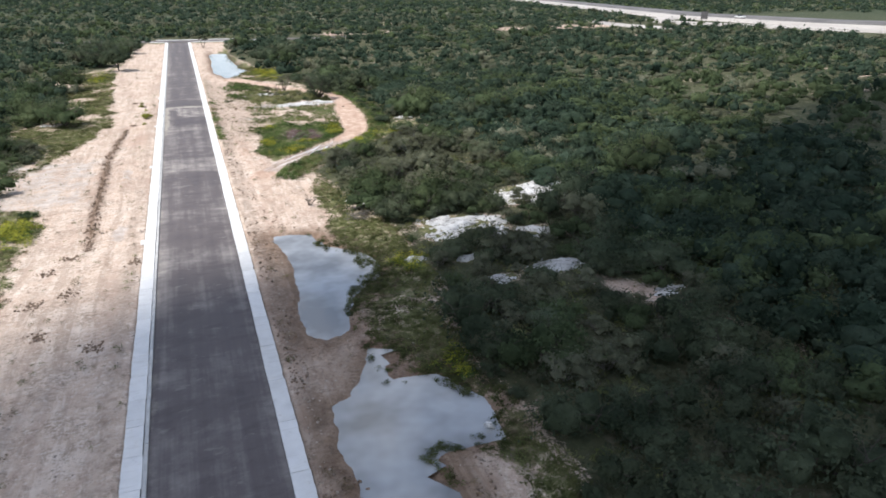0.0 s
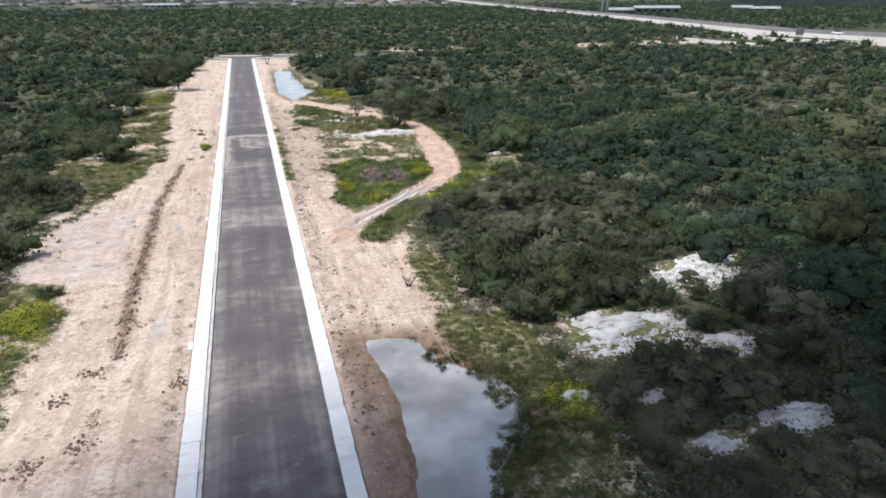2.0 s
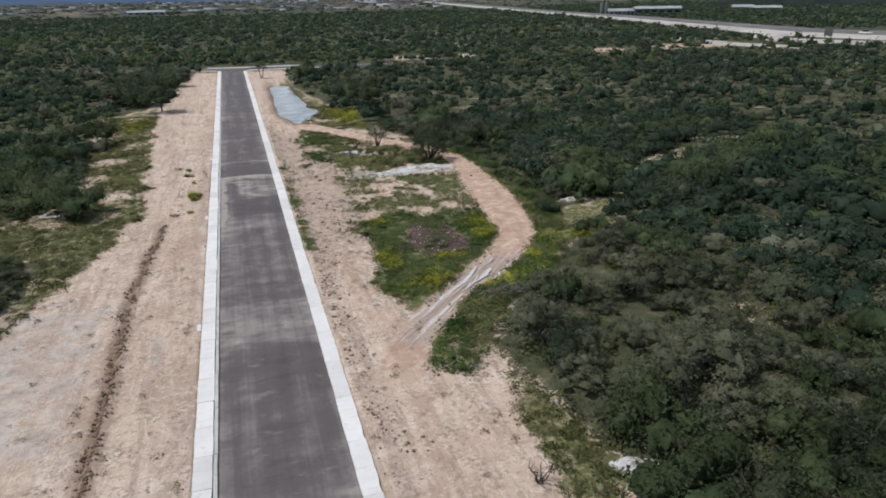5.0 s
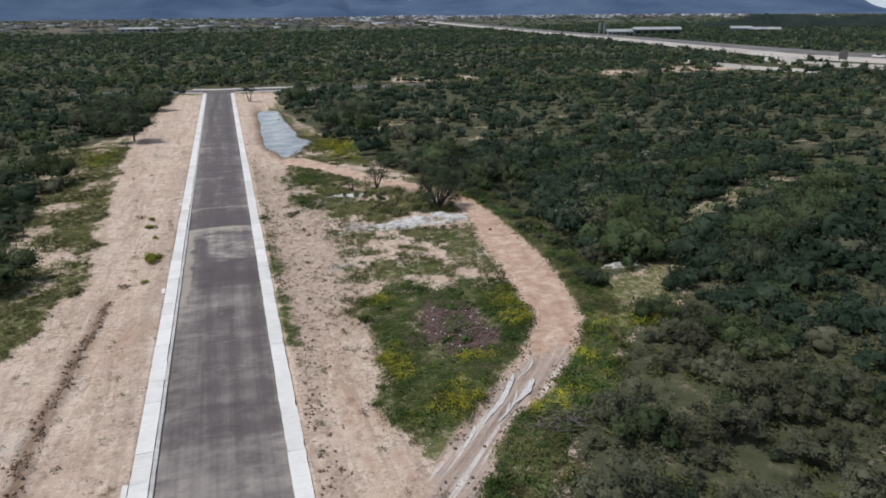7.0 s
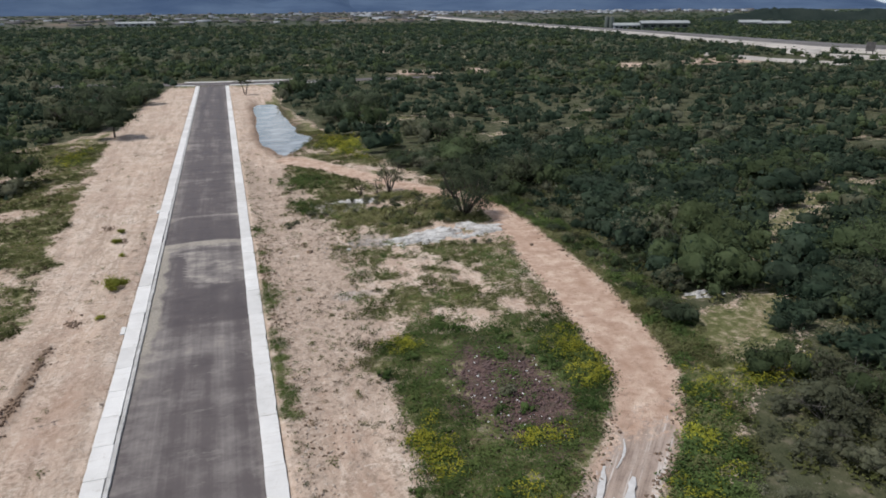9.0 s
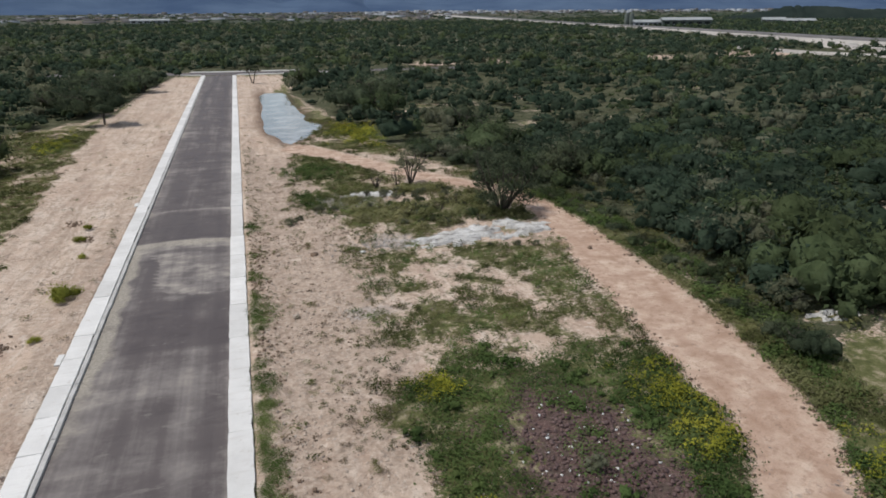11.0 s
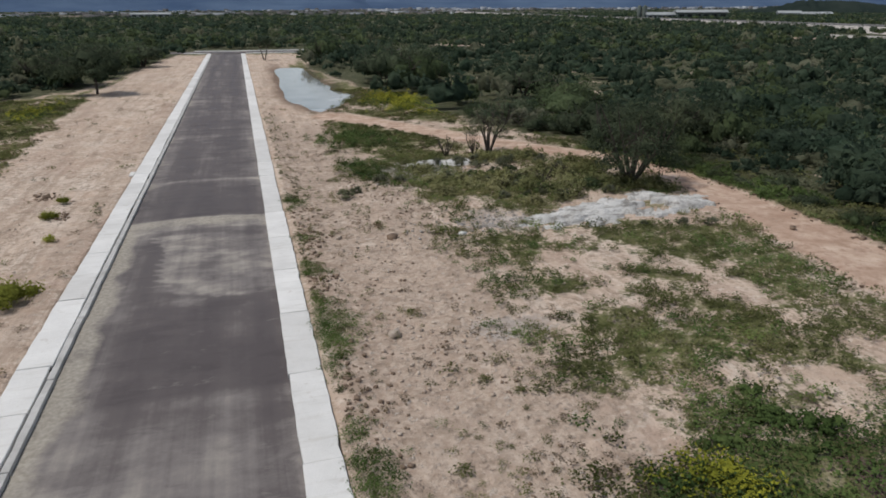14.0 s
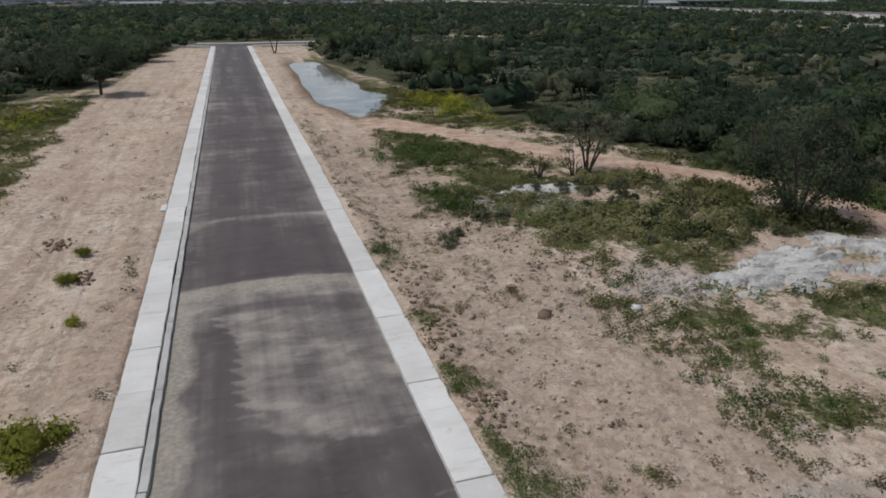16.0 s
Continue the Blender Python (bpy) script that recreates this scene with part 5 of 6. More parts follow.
def plant_kinds():
    """Templates of bushes: stems and crown, for the near plants."""
    kinds = []
    for i in range(6):
        w, h = RNG.uniform(3.3, 4.7), RNG.uniform(1.7, 2.4)
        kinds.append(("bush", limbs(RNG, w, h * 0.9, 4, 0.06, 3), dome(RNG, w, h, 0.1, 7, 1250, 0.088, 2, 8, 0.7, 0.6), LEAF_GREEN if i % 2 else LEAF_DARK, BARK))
    for i in range(3):
        w, h = RNG.uniform(2.8, 3.8), RNG.uniform(1.5, 2.1)
        kinds.append(("grey_shrub", limbs(RNG, w, h * 1.1, 6, 0.035, 3), crown(RNG, w, h, 0.12, 22, 1100, 0.065, tris=True, core="oct"), LEAF_GREY, TWIG))
    for i in range(3):
        w, h = RNG.uniform(4.6, 5.8), RNG.uniform(3.0, 3.7)
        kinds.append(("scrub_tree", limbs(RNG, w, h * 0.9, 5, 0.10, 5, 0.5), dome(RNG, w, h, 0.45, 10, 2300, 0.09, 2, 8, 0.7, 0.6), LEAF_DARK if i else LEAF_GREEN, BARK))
    return kinds


KINDS = plant_kinds()
NEAR = []
for name, stems, leaves, leaf_mat, wood in KINDS:
    NEAR.append((name, [mesh_from("stem", *s, wood) for s in stems], leafy("crown", leaves, leaf_mat)))
LABELS = {"bush": "rounded green thorn bush on sandy ground", "grey_shrub": "grey half-dry twiggy shrub", "scrub_tree": "small dark green mesquite tree among scrub"}


def place_plant(kind, x, y, size, turn):
    name, stems, leaves = NEAR[kind]
    root = tagged(new(name), LABELS[name], "bush" if name != "scrub_tree" else "tree", "thorn scrub beside the road")
    root.matrix_basis = pose(x, y, float(height(np.array([x]), np.array([y]))[0]) - 0.02, 0, 0, turn) @ Matrix.Diagonal((size, size, size * RNG.uniform(0.85, 1.15), 1))
    for stem in stems:
        link_mesh("stem", stem, root)
    link_mesh("crown", leaves, root)


def jitter(x0, x1, y0, y1, step, rng):
    gx, gy = np.meshgrid(np.arange(x0, x1, step), np.arange(y0, y1, step))
    n = gx.size
    return gx.ravel() + rng.uniform(-0.5, 0.5, n) * step * 1.1, gy.ravel() + rng.uniform(-0.5, 0.5, n) * step * 1.1


# x, y and size of the tall single trees that stand out of the scrub
TALL = [(17.3, 50.6, 0.7), (20.8, 52.2, 0.8), (24.6, 52.4, 1.0), (31.4, 46.9, 0.85), (46.5, 56.8, 1.15), (40.5, 57.4, 0.6), (52.0, 60.0, 1.2), (28.5, 34.0, 0.7), (-16.8, 108.3, 1.35), (-24, 128, 1.3), (-20, 146, 1.2), (-24.0, 117.0, 1.1), (48.0, 96.0, 1.2), (41.5, 92.0, 1.0), (28.4, 93.4, 0.45), (56.0, 100.0, 1.2), (60.0, 119.0, 1.2), (32.0, 155.0, 1.3), (-18.6, 184.0, 1.5), (-23.0, 188.0, 1.6), (-17.6, 204.0, 1.5), (-21.5, 214.0, 1.7), (-15.5, 224.0, 1.4), (21.0, 176.0, 1.5), (24.0, 168.0, 1.3), (17.5, 214.0, 1.3), (26.5, 186.0, 1.6), (30.0, 141.0, 1.3), (33.0, 128.0, 1.1)]


def dry_belt(x, y):
    return np.exp(-((x - 20) / 7) ** 2 - ((y - 63) / 5) ** 2) + np.exp(-((x - 28) / 11) ** 2 - ((y - 72) / 10) ** 2) + 0.8 * np.exp(-((x - 20) / 6) ** 2 - ((y - 32) / 8) ** 2) + 0.8 * np.exp(-((x + 19) / 4) ** 2 - ((y - 82) / 6) ** 2)


def zone_kind(x, y, rng):
    """Which template grows at a place: dry grey shrubs in some belts, trees now and then."""
    dry = rough_noise(np.array([x]), np.array([y]), 0.09, 2)[0]
    if rng.random() < 0.22 + 0.7 * dry_belt(x, y) + 0.2 * max(dry, 0):
        return 6 + int(rng.integers(0, 3))
    if rng.random() < 0.05:
        return 9 + int(rng.integers(0, 3))
    # Below y 45 shade is put into colour: mostly dark-leaved bushes.
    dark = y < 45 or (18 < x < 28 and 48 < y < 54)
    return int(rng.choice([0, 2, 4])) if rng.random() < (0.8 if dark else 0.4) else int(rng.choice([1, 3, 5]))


def build_scrub():
    rng = np.random.default_rng(8)
    xs, ys = jitter(-44, 80, 6, 150, 2.15, rng)
    p = plan(xs, ys)
    open_ground = rough_noise(xs, ys, 0.16, 1)
    keep = (p["scrub"] > 0.5) & (rng.random(len(xs)) < np.where(open_ground > 0.55, 0.5, 0.95))
    for tx, ty, ts in TALL:
        keep &= np.hypot(xs - tx, ys - ty) > 1.3 * ts
        place_plant(9 + int(rng.integers(0, 3)), tx, ty, ts, rng.uniform(0, 360))
    xs, ys = xs[keep], ys[keep]
    rank = np.minimum(np.abs(xs - 4), 60) + 0.10 * np.abs(ys - 60)
    order = np.argsort(rank)
    for i in order[:430]:
        small = 0.6 if p["scrub"][keep][i] < 0.9 else 1.0
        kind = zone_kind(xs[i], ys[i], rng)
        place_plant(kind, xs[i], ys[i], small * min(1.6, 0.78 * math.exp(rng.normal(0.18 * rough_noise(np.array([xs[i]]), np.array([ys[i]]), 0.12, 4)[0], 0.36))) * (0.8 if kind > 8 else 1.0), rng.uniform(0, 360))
    rest = order[430:]
    place_plant(1, -14.4, 63.2, 0.42, 40.0)
    for x, y, size in ((7.3, 120.2, 0.34), (8.0, 121.2, 0.26), (9.6, 122.6, 0.3), (10.8, 122.9, 0.24), (15.2, 88.9, 0.3), (21.4, 111.0, 0.24), (19.6, 111.4, 0.2), (22.6, 110.6, 0.26)):
        place_plant(6 + int(rng.integers(0, 3)), x, y, size, rng.uniform(0, 360))
    # small dry shrubs between the rock and the trail
    for k in range(46):
        x, y = rng.uniform(13.5, 21.5), rng.uniform(116.8, 127)
        if line_mask(TRAIL_WAY, np.array([x]), np.array([y]))[0] < 0.1:
            place_plant(6 + int(rng.integers(0, 3)) if k % 6 else 1, x, y, rng.uniform(0.14, 0.34), rng.uniform(0, 360))
    # low shrubs at the foot of the scrub along the trail
    for k in range(60):
        y = rng.uniform(94, 126)
        x = float(np.interp(y, [94, 100, 108, 116, 122, 126], [27.2, 28.2, 28.6, 28.8, 28.2, 26.8])) + abs(rng.normal(0, 0.7))
        place_plant(int(rng.integers(0, 9)), x, y, rng.uniform(0.14, 0.36), rng.uniform(0, 360))
    return xs[rest], ys[rest]


def lod(count, kinds, leaves, size, rng, core=(3, 7), shake=0.3):
    out = []
    for i in range(count):
        w, h = rng.uniform(3.2, 5.6), rng.uniform(1.5, 2.4)
        out.append(dome(rng, w, h, 0.06, kinds, leaves, size, *core, 0.6, shake))
    return out


def build_far_scrub(rx, ry):
    rng = np.random.default_rng(9)
    batches = {"a": [], "b": [], "c": []}

    def add(xs, ys, templates, smin, smax):
        belt = np.clip(0.12 + 0.4 * dry_belt(xs, ys) + 0.16 * rough_noise(xs, ys, 0.05, 1), 0.03, 0.8)
        u = rng.random(len(xs))
        tone = 0.5 + 0.35 * rough_noise(xs, ys, 0.04, 4) + rng.normal(0, 0.25, len(xs))
        sc = rng.uniform(smin, smax, len(xs)) * (1 + 0.22 * rough_noise(xs, ys, 0.06, 3))
        sc = sc * np.exp(rng.normal(0, 0.38, len(xs)))
        sc = np.minimum(np.where(rng.random(len(xs)) < 0.04, sc * 1.5, sc), 1.55)
        # Past y 100 more plants take the darker leaves, in place of cloud shade.
        for key, k in (("c", u < belt), ("a", (u >= belt) & (tone < 0.55 + 0.14 * (ys > 100))), ("b", (u >= belt) & (tone >= 0.55 + 0.14 * (ys > 100)))):
            if k.any():
                batches[key].append(spread(rng, templates, xs[k], ys[k], np.zeros(k.sum()) - 0.02, sc[k]))

    near = ((ry < 75) & (rx < 48)) | ((ry > 88) & (ry < 146) & (rx > 24) & (rx < 44))
    add(rx[near], ry[near], lod(9, 6, 320, 0.13, rng, (2, 7), 0.55), 0.5, 1.1)
    add(rx[~near], ry[~near], lod(10, 5, 120, 0.19, rng, (2, 6), 0.4), 0.5, 1.1)
    low = lod(12, 3, 34, 0.27, rng, (2, 5), 0.3)
    xs, ys = jitter(-120, 230, 60, 330, 3.4, rng)
    p = plan(xs, ys)
    cross = np.interp(xs, [-60, -20, 0, 25, 90], [266, 256, 250.5, 249, 246])
    ok = (p["scrub"] > 0.5) & ~((xs > -45) & (xs < 81) & (ys < 150)) & (((ys < cross - 4.2) & (np.abs(xs) > 22)) | (ys < cross - 7) | ((xs < -8) & (ys < cross - 3.5)) | (ys > cross + 6.5)) & (rng.random(len(xs)) < 0.85)
    ok &= ~((xs < -44) & (ys < 60)) & (np.degrees(np.arctan2(xs, ys + 5)) < 54)
    ok &= (line_mask(HIGHWAY_LINE, xs, ys, 1) < 0.5) & (line_mask(LOOP_LINE, xs, ys, 1) < 0.5) & (np.hypot(xs - 190, ys - 262) > 16)
    add(xs[ok], ys[ok], low, 0.65, 1.2)
    for x0, x1, y0, y1 in ((-120, -44, -60, 60), (80, 160, -60, 60), (-44, -15, -60, 6), (16, 80, -60, 6)):
        add(*jitter(x0, x1, y0, y1, 4.6, rng), low, 0.9, 1.4)
    rough = lod(10, 2, 14, 0.46, rng, (2, 5), 0.08)
    xs, ys = jitter(-330, 520, 320, 860, 6.6, rng)
    ang = np.degrees(np.arctan2(xs, ys))
    ok = (ang > -25) & (ang < 55) & (glade_mask(xs, ys) < 0.3) & (np.hypot(xs - 358, ys - 588) > 38) & (np.hypot(xs - 500, ys - 614) > 36) & (line_mask(HIGHWAY_LINE, xs, ys, 1) < 0.5) & (line_mask(LOOP_LINE, xs, ys, 1) < 0.5)
    add(xs[ok], ys[ok], rough, 0.9, 1.6)
    xs, ys = jitter(380, 1000, 300, 1000, 11.0, rng)
    road = np.interp(ys, [300, 400, 520, 680, 900], [246, 262, 283, 300, 335])
    ok = (xs > road + 60) & (np.degrees(np.arctan2(xs, ys)) < 58) & (np.hypot(xs - 358, ys - 588) > 38) & (np.hypot(xs - 500, ys - 614) > 36)
    add(xs[ok], ys[ok], rough, 1.4, 1.7)
    # tree clumps between the far fields and the town
    d, az = rng.uniform(900, 3000, 2600), np.radians(rng.uniform(-24, 52, 2600))
    xs, ys = d * np.sin(az), d * np.cos(az)
    ok = line_mask([(a, b, 40) for a, b, r in HIGHWAY_LINE] + [(560, 2000, 40)], xs, ys, 1) < 0.5
    add(xs[ok], ys[ok], [(v * np.array([2.4, 1.6, 1.1]), f, n) for v, f, n in rough], 0.9, 1.8)
    for key, mat, label in (("a", LEAF_HAZE, "dense dark green thorn scrub with haze tinted leaves"), ("b", LEAF_GREEN, "dense green thorn scrub"), ("c", LEAF_GREY, "grey-green dry scrub")):
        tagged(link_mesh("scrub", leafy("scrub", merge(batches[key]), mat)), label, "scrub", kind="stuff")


build_far_scrub(*build_scrub())


def tree(name, x, y, w, h, stems, thick, low, lobes, leaves, size, mat, wood, label, seed, base=1.2, full=False, lobe=1.0):
    rng = np.random.default_rng(seed)
    root = tagged(new(name), label, "tree")
    root.matrix_basis = pose(x, y, -0.03)
    for stem, *twigs in limbs(rng, w, h, stems, thick, 6, low, True):
        trunk = link_mesh("trunk", mesh_from("trunk", *stem, wood), root)
        for twig in twigs:
            link_mesh("branch", mesh_from("branch", *twig, wood), trunk)
    if full:
        shape = dome(rng, w, h, base, 12, leaves, size, 3, 8, 0.55)
    else:
        shape = crown(rng, w, h, base, lobes, leaves, size, lobe=lobe)
    link_mesh("crown", leafy("crown", shape, mat), root)


tree("tree", -13.7, 174.2, 7.0, 5.8, 1, 0.30, 2.6, 26, 3400, 0.12, LEAF_DARK, BARK, "lone dark tree with bare trunk beside the dirt strip", 31, 2.3, True)
tree("tree", -13.4, 215, 7.0, 4.6, 3, 0.2, 1.2, 26, 2200, 0.15, LEAF_DARK, BARK, "dark spreading tree near the cross street", 32, 1.0, True)
tree("tree", 7.3, 224.0, 4.4, 4.2, 2, 0.13, 1.8, 12, 600, 0.13, LEAF_DARK, BARK, "thin young tree beside the road end", 33, 2.1)
tree("tree", 23.3, 118.7, 5.6, 5.2, 12, 0.12, 0.1, 46, 8600, 0.07, LEAF_DARK, BARK, "broad many-stemmed thorn tree by the dirt trail", 34, 0.35, False, 0.72)
tree("tree", 18.6, 129.4, 3.6, 4.0, 6, 0.10, 0.2, 40, 2300, 0.055, LEAF_GREY, BARK, "nearly bare grey thorn tree by the trail", 35, 0.4, False, 0.5)


def brush_pile(x, y, long, wide, high, count, turn, seed):
    """A heap of cut grey branches."""
    rng = np.random.default_rng(seed)
    root = tagged(new("brush_pile"), "heap of cut dry grey branches beside the weeds", "branches")
    for k in range(count):
        c = np.array([rng.normal(0, long * 0.3), rng.normal(0, wide * 0.3), high * rng.uniform(0.1, 0.8)])
        a, reach = rng.uniform(0, 2 * math.pi), rng.uniform(0.35, 0.9)
        d = np.array([math.cos(a), math.sin(a) * 0.7, rng.normal(0, 0.25)]) * reach
        p0, p1 = c - d, c + d
        p0[2], p1[2] = max(p0[2], 0.02), max(p1[2], 0.02)
        v, f = tube([p0, c + rng.normal(0, 0.06, 3), p1], [0.028, 0.02, 0.006], 3)
        link_mesh("branch", mesh_from("branch", v, f, TWIG), root)
    root.matrix_basis = pose(x, y, 0, 0, 0, turn)


brush_pile(17.4, 76.8, 3.6, 1.8, 0.6, 150, 5, 61)
brush_pile(14.6, 52.6, 2.6, 1.6, 0.4, 70, 40, 62)


def dead_shrub(x, y, w, h, seed):
    rng = np.random.default_rng(seed)
    root = tagged(new("dead_shrub"), "small leafless grey-brown forked shrub", "shrub", "dead shrubs")
    for stem in limbs(rng, w, h, 6, 0.06, 4):
        link_mesh("stem", mesh_from("stem", *stem, BARK), root)
    root.matrix_basis = pose(x, y, 0)


for k, (x, y, w, h) in enumerate(((10.8, 57.6, 2.2, 1.3), (17.0, 121.0, 1.3, 0.9), (18.6, 120.2, 1.2, 0.8), (16.0, 119.6, 1.0, 0.8), (20.2, 121.4, 1.2, 1.0), (15.4, 129.0, 1.6, 1.5), (17.2, 128.4, 1.4, 1.7), (12.6, 74.4, 0.8, 0.4))):
    dead_shrub(x, y, w, h, 300 + k)


# ---- weeds, flowers and stones ----
def tuft(rng, w, h, n, size, loose=0.33):
    d = rng.normal(0, loose, (n, 3)) * np.array([w, w, 0])
    r = np.hypot(d[:, 0], d[:, 1]) / w
    d[:, 2] = h * (1 - r) * rng.uniform(0.25, 1.0, n) + 0.02
    d[:, 2] = np.maximum(d[:, 2], 0.03)
    lean = d * np.array([1, 1, 0]) / (w * loose)
    return leaf_tris(rng, d, lean * 0.3 + np.array([0, 0, 1.0]), size)


def scatter(name, label, category, mat, templates, xs, ys, smin, smax, rng, kind="stuff", sink=0.01):
    if not len(xs):
        return
    v, f, *soft = spread(rng, templates, xs, ys, height(xs, ys) - sink, rng.uniform(smin, smax, len(xs)))
    tagged(link_mesh(name, mesh_from(name, v, f, mat, smooth=bool(soft), normals=soft[0] if soft else None)), label, category, kind=kind)


def build_weeds():
    rng = np.random.default_rng(14)
    tufts = [tuft(rng, 0.62, 0.24, 46, 0.062) for i in range(6)]
    xs, ys = jitter(-26, 36, 8, 170, 0.46, rng)
    p = plan(xs, ys)
    patch = grass_patch(xs, ys)
    red = np.hypot((xs - 15.4) / 2.9, (ys - 89.2) / 4.9) < 0.95
    red &= rng.random(len(xs)) < 0.72
    u = rng.random(len(xs))
    verge = p["grass"] * (1 - p["trail"]) * (1 - p["pond"]) * (1 - np.clip(rock_mask(xs, ys) * 1.4, 0, 1))
    ok = (verge > 0.45) & ~red & (u < np.clip(patch * 1.1 - 0.1, 0.05, 0.85))
    lush = rng.random(len(xs)) < np.where(ys < 100, 0.75, 0.7)
    close = (ys > 88) & (ys < 128) & (xs > 8)
    scatter("weeds", "low green weeds and grass beside the dirt", "weeds", WEED, tufts, xs[ok & lush & ~close & ~((xs > 8) & (ys > 74) & (ys < 98))], ys[ok & lush & ~close & ~((xs > 8) & (ys > 74) & (ys < 98))], 0.6, 1.3, rng)
    fines = [tuft(rng, 0.7, 0.26, 60, 0.036, 0.2) for i in range(6)]
    mats = [tuft(rng, 0.8, 0.30, 66, 0.042, 0.2) for i in range(6)]
    dense = [tuft(rng, 1.0, 0.34, 100, 0.046) for i in range(6)]
    rich = np.hypot((xs - 15.5) / 8.5, (ys - 86) / 11.5) < 1.0 + 0.15 * rough_noise(xs, ys, 0.9, 2)
    mx, my = jitter(7, 28, 88, 129, 0.36, rng)
    q = plan(mx, my)
    low = np.maximum(q["grass"], 0.9 * np.clip((mx - curve_at(RIGHT_EDGE, my) + 2.6) / 3.0, 0, 1) * (my > 94)) * (1 - q["trail"]) * (1 - np.clip(rock_mask(mx, my) * 1.4, 0, 1)) * (np.hypot((mx - 15.5) / 8.5, (my - 86) / 11.5) > 1.0)
    m = (low > 0.2) & (rng.random(len(mx)) < np.clip(1.5 * grass_patch(mx, my) * np.clip(low * 1.5, 0, 1) - 0.3, 0.03, 0.95))
    green = rng.random(len(mx)) < 0.35 + 0.5 * patches(mx, my, 3.0, 4)
    scatter("fine_weeds", "low fine green weeds on sandy ground", "weeds", WEED_LUSH, mats, mx[m & green], my[m & green], 0.25, 1.2, rng)
    scatter("olive_weeds", "low olive weeds on sandy ground", "weeds", WEED, mats, mx[m & ~green], my[m & ~green], 0.25, 1.2, rng)
    leafy_clumps = [dome(rng, 0.95, 0.36, 0.01, 3, 90, 0.045, 2, 5, 0.8, 0.5) for i in range(5)]
    k = (verge > 0.45) & ~red & rich & (xs > 8) & (patches(xs, ys, 1.8, 7) > 0.12) & (rng.random(len(xs)) < 0.5)
    scatter("leafy_weeds", "leafy green weed clumps on the island by the trail", "weeds", WEED_LUSH, leafy_clumps, xs[k], ys[k], 0.5, 1.2, rng)
    k = (verge > 0.45) & ~red & rich & (xs > 8) & (rng.random(len(xs)) < 0.75)
    scatter("rich_weeds", "rich green weeds on the island by the trail", "weeds", WEED_LUSH, dense, xs[k], ys[k], 0.6, 1.3, rng)
    dry = ok & ~lush & ~close
    scatter("dry_weeds", "low dry brown weeds on sandy ground", "weeds", DRY, tufts, xs[dry], ys[dry], 0.4, 0.9, rng)
    bits = [tuft(rng, 0.5, 0.17, 30, 0.04, 0.22) for i in range(5)]
    clumpy = 0.5 + 0.5 * rough_noise(xs, ys, 0.8, 1)
    thin = (p["strip"] > 0.5) & (np.abs(xs) > 4.3) & (p["pond"] < 0.2) & (u < 0.02 + 0.3 * np.clip(clumpy - 0.75, 0, 1) + 0.10 * np.exp(-((xs + 9.8) / 0.7) ** 2) * clumpy * (ys < 75) + 0.045 * np.exp(-((np.abs(xs) - 4.6) / 0.8) ** 2) + 0.05 * (xs > 4) * np.clip(patch - 0.5, 0, 1))
    half = rng.random(len(xs)) < 0.5
    scatter("sparse_weeds", "sparse small green weeds in the sand", "weeds", WEED, bits, xs[thin & half], ys[thin & half], 0.6, 1.5, rng)
    scatter("sparse_dry_weeds", "sparse dry weeds and clods in the sand", "weeds", DRY, bits, xs[thin & ~half], ys[thin & ~half], 0.6, 1.5, rng)
    # reeds and drowned weeds along the shore of the near puddles
    n = 9000
    sx, sy = rng.uniform(9.0, 14.6, n), rng.uniform(16, 50, n)
    rim = np.maximum.reduce([inside(q, sx, sy, 1.6) for q in (POND_NEAR, POND_FRONT)])
    wade = (rim > 0.25) & (rim < np.where((sy > 36) & (sx > 9.8), 0.97, 0.66)) & (rough_noise(sx, sy, 1.3, 2) + 0.5 * rough_noise(sx, sy, 3.1, 4) > np.where(rim > 0.66, 0.35, -0.1))
    v, f, soft = spread(rng, bits, sx[wade], sy[wade], np.full(wade.sum(), -0.07), rng.uniform(0.25, 1.1, wade.sum()))
    tagged(link_mesh("shore_weeds", mesh_from("shore_weeds", v, f, WEED, smooth=True, normals=soft)), "dark weeds standing in shallow water", "weeds", kind="stuff")
    # undergrowth between the bushes
    low = [tuft(rng, 1.1, 0.55, 48, 0.11) for i in range(5)]
    ux, uy = jitter(-30, 50, 14, 130, 1.25, rng)
    q = plan(ux, uy)
    stand = (q["scrub"] > 0.4) & (rng.random(len(ux)) < 0.75)
    ux, uy = ux[stand], uy[stand]
    pick = rng.random(len(ux))
    for name, label, mat, k in (("undergrowth", "low green undergrowth between thorn bushes", WEED, pick < 0.4), ("dry_undergrowth", "low grey-brown undergrowth between thorn bushes", LEAF_GREY, pick >= 0.4)):
        scatter(name, label, "undergrowth", mat, low, ux[k], uy[k], 0.5, 1.3, rng)
    # lush weeds along the outer side of the trail
    lushes = [tuft(rng, 0.8, 0.5, 70, 0.07) for i in range(4)]
    t = rng.uniform(0.6, 11.5, 1150)
    line = np.array(TRAIL)
    lx, ly, lr = (np.interp(t, np.arange(len(line)), line[:, k]) for k in range(3))
    off = lr + 0.2 + 3.0 * rng.random(1150) ** 1.4
    lx, ly = lx + off * np.where(t < 6, 0.72, 0.97), ly - off * np.where(t < 6, 0.68, 0.15)
    olive = patches(lx, ly, 2.5, 9) > 0.0
    scatter("lush_weeds", "lush green weeds beside the dirt trail", "weeds", WEED_LUSH, lushes, lx[~olive], ly[~olive], 0.5, 1.2, rng)
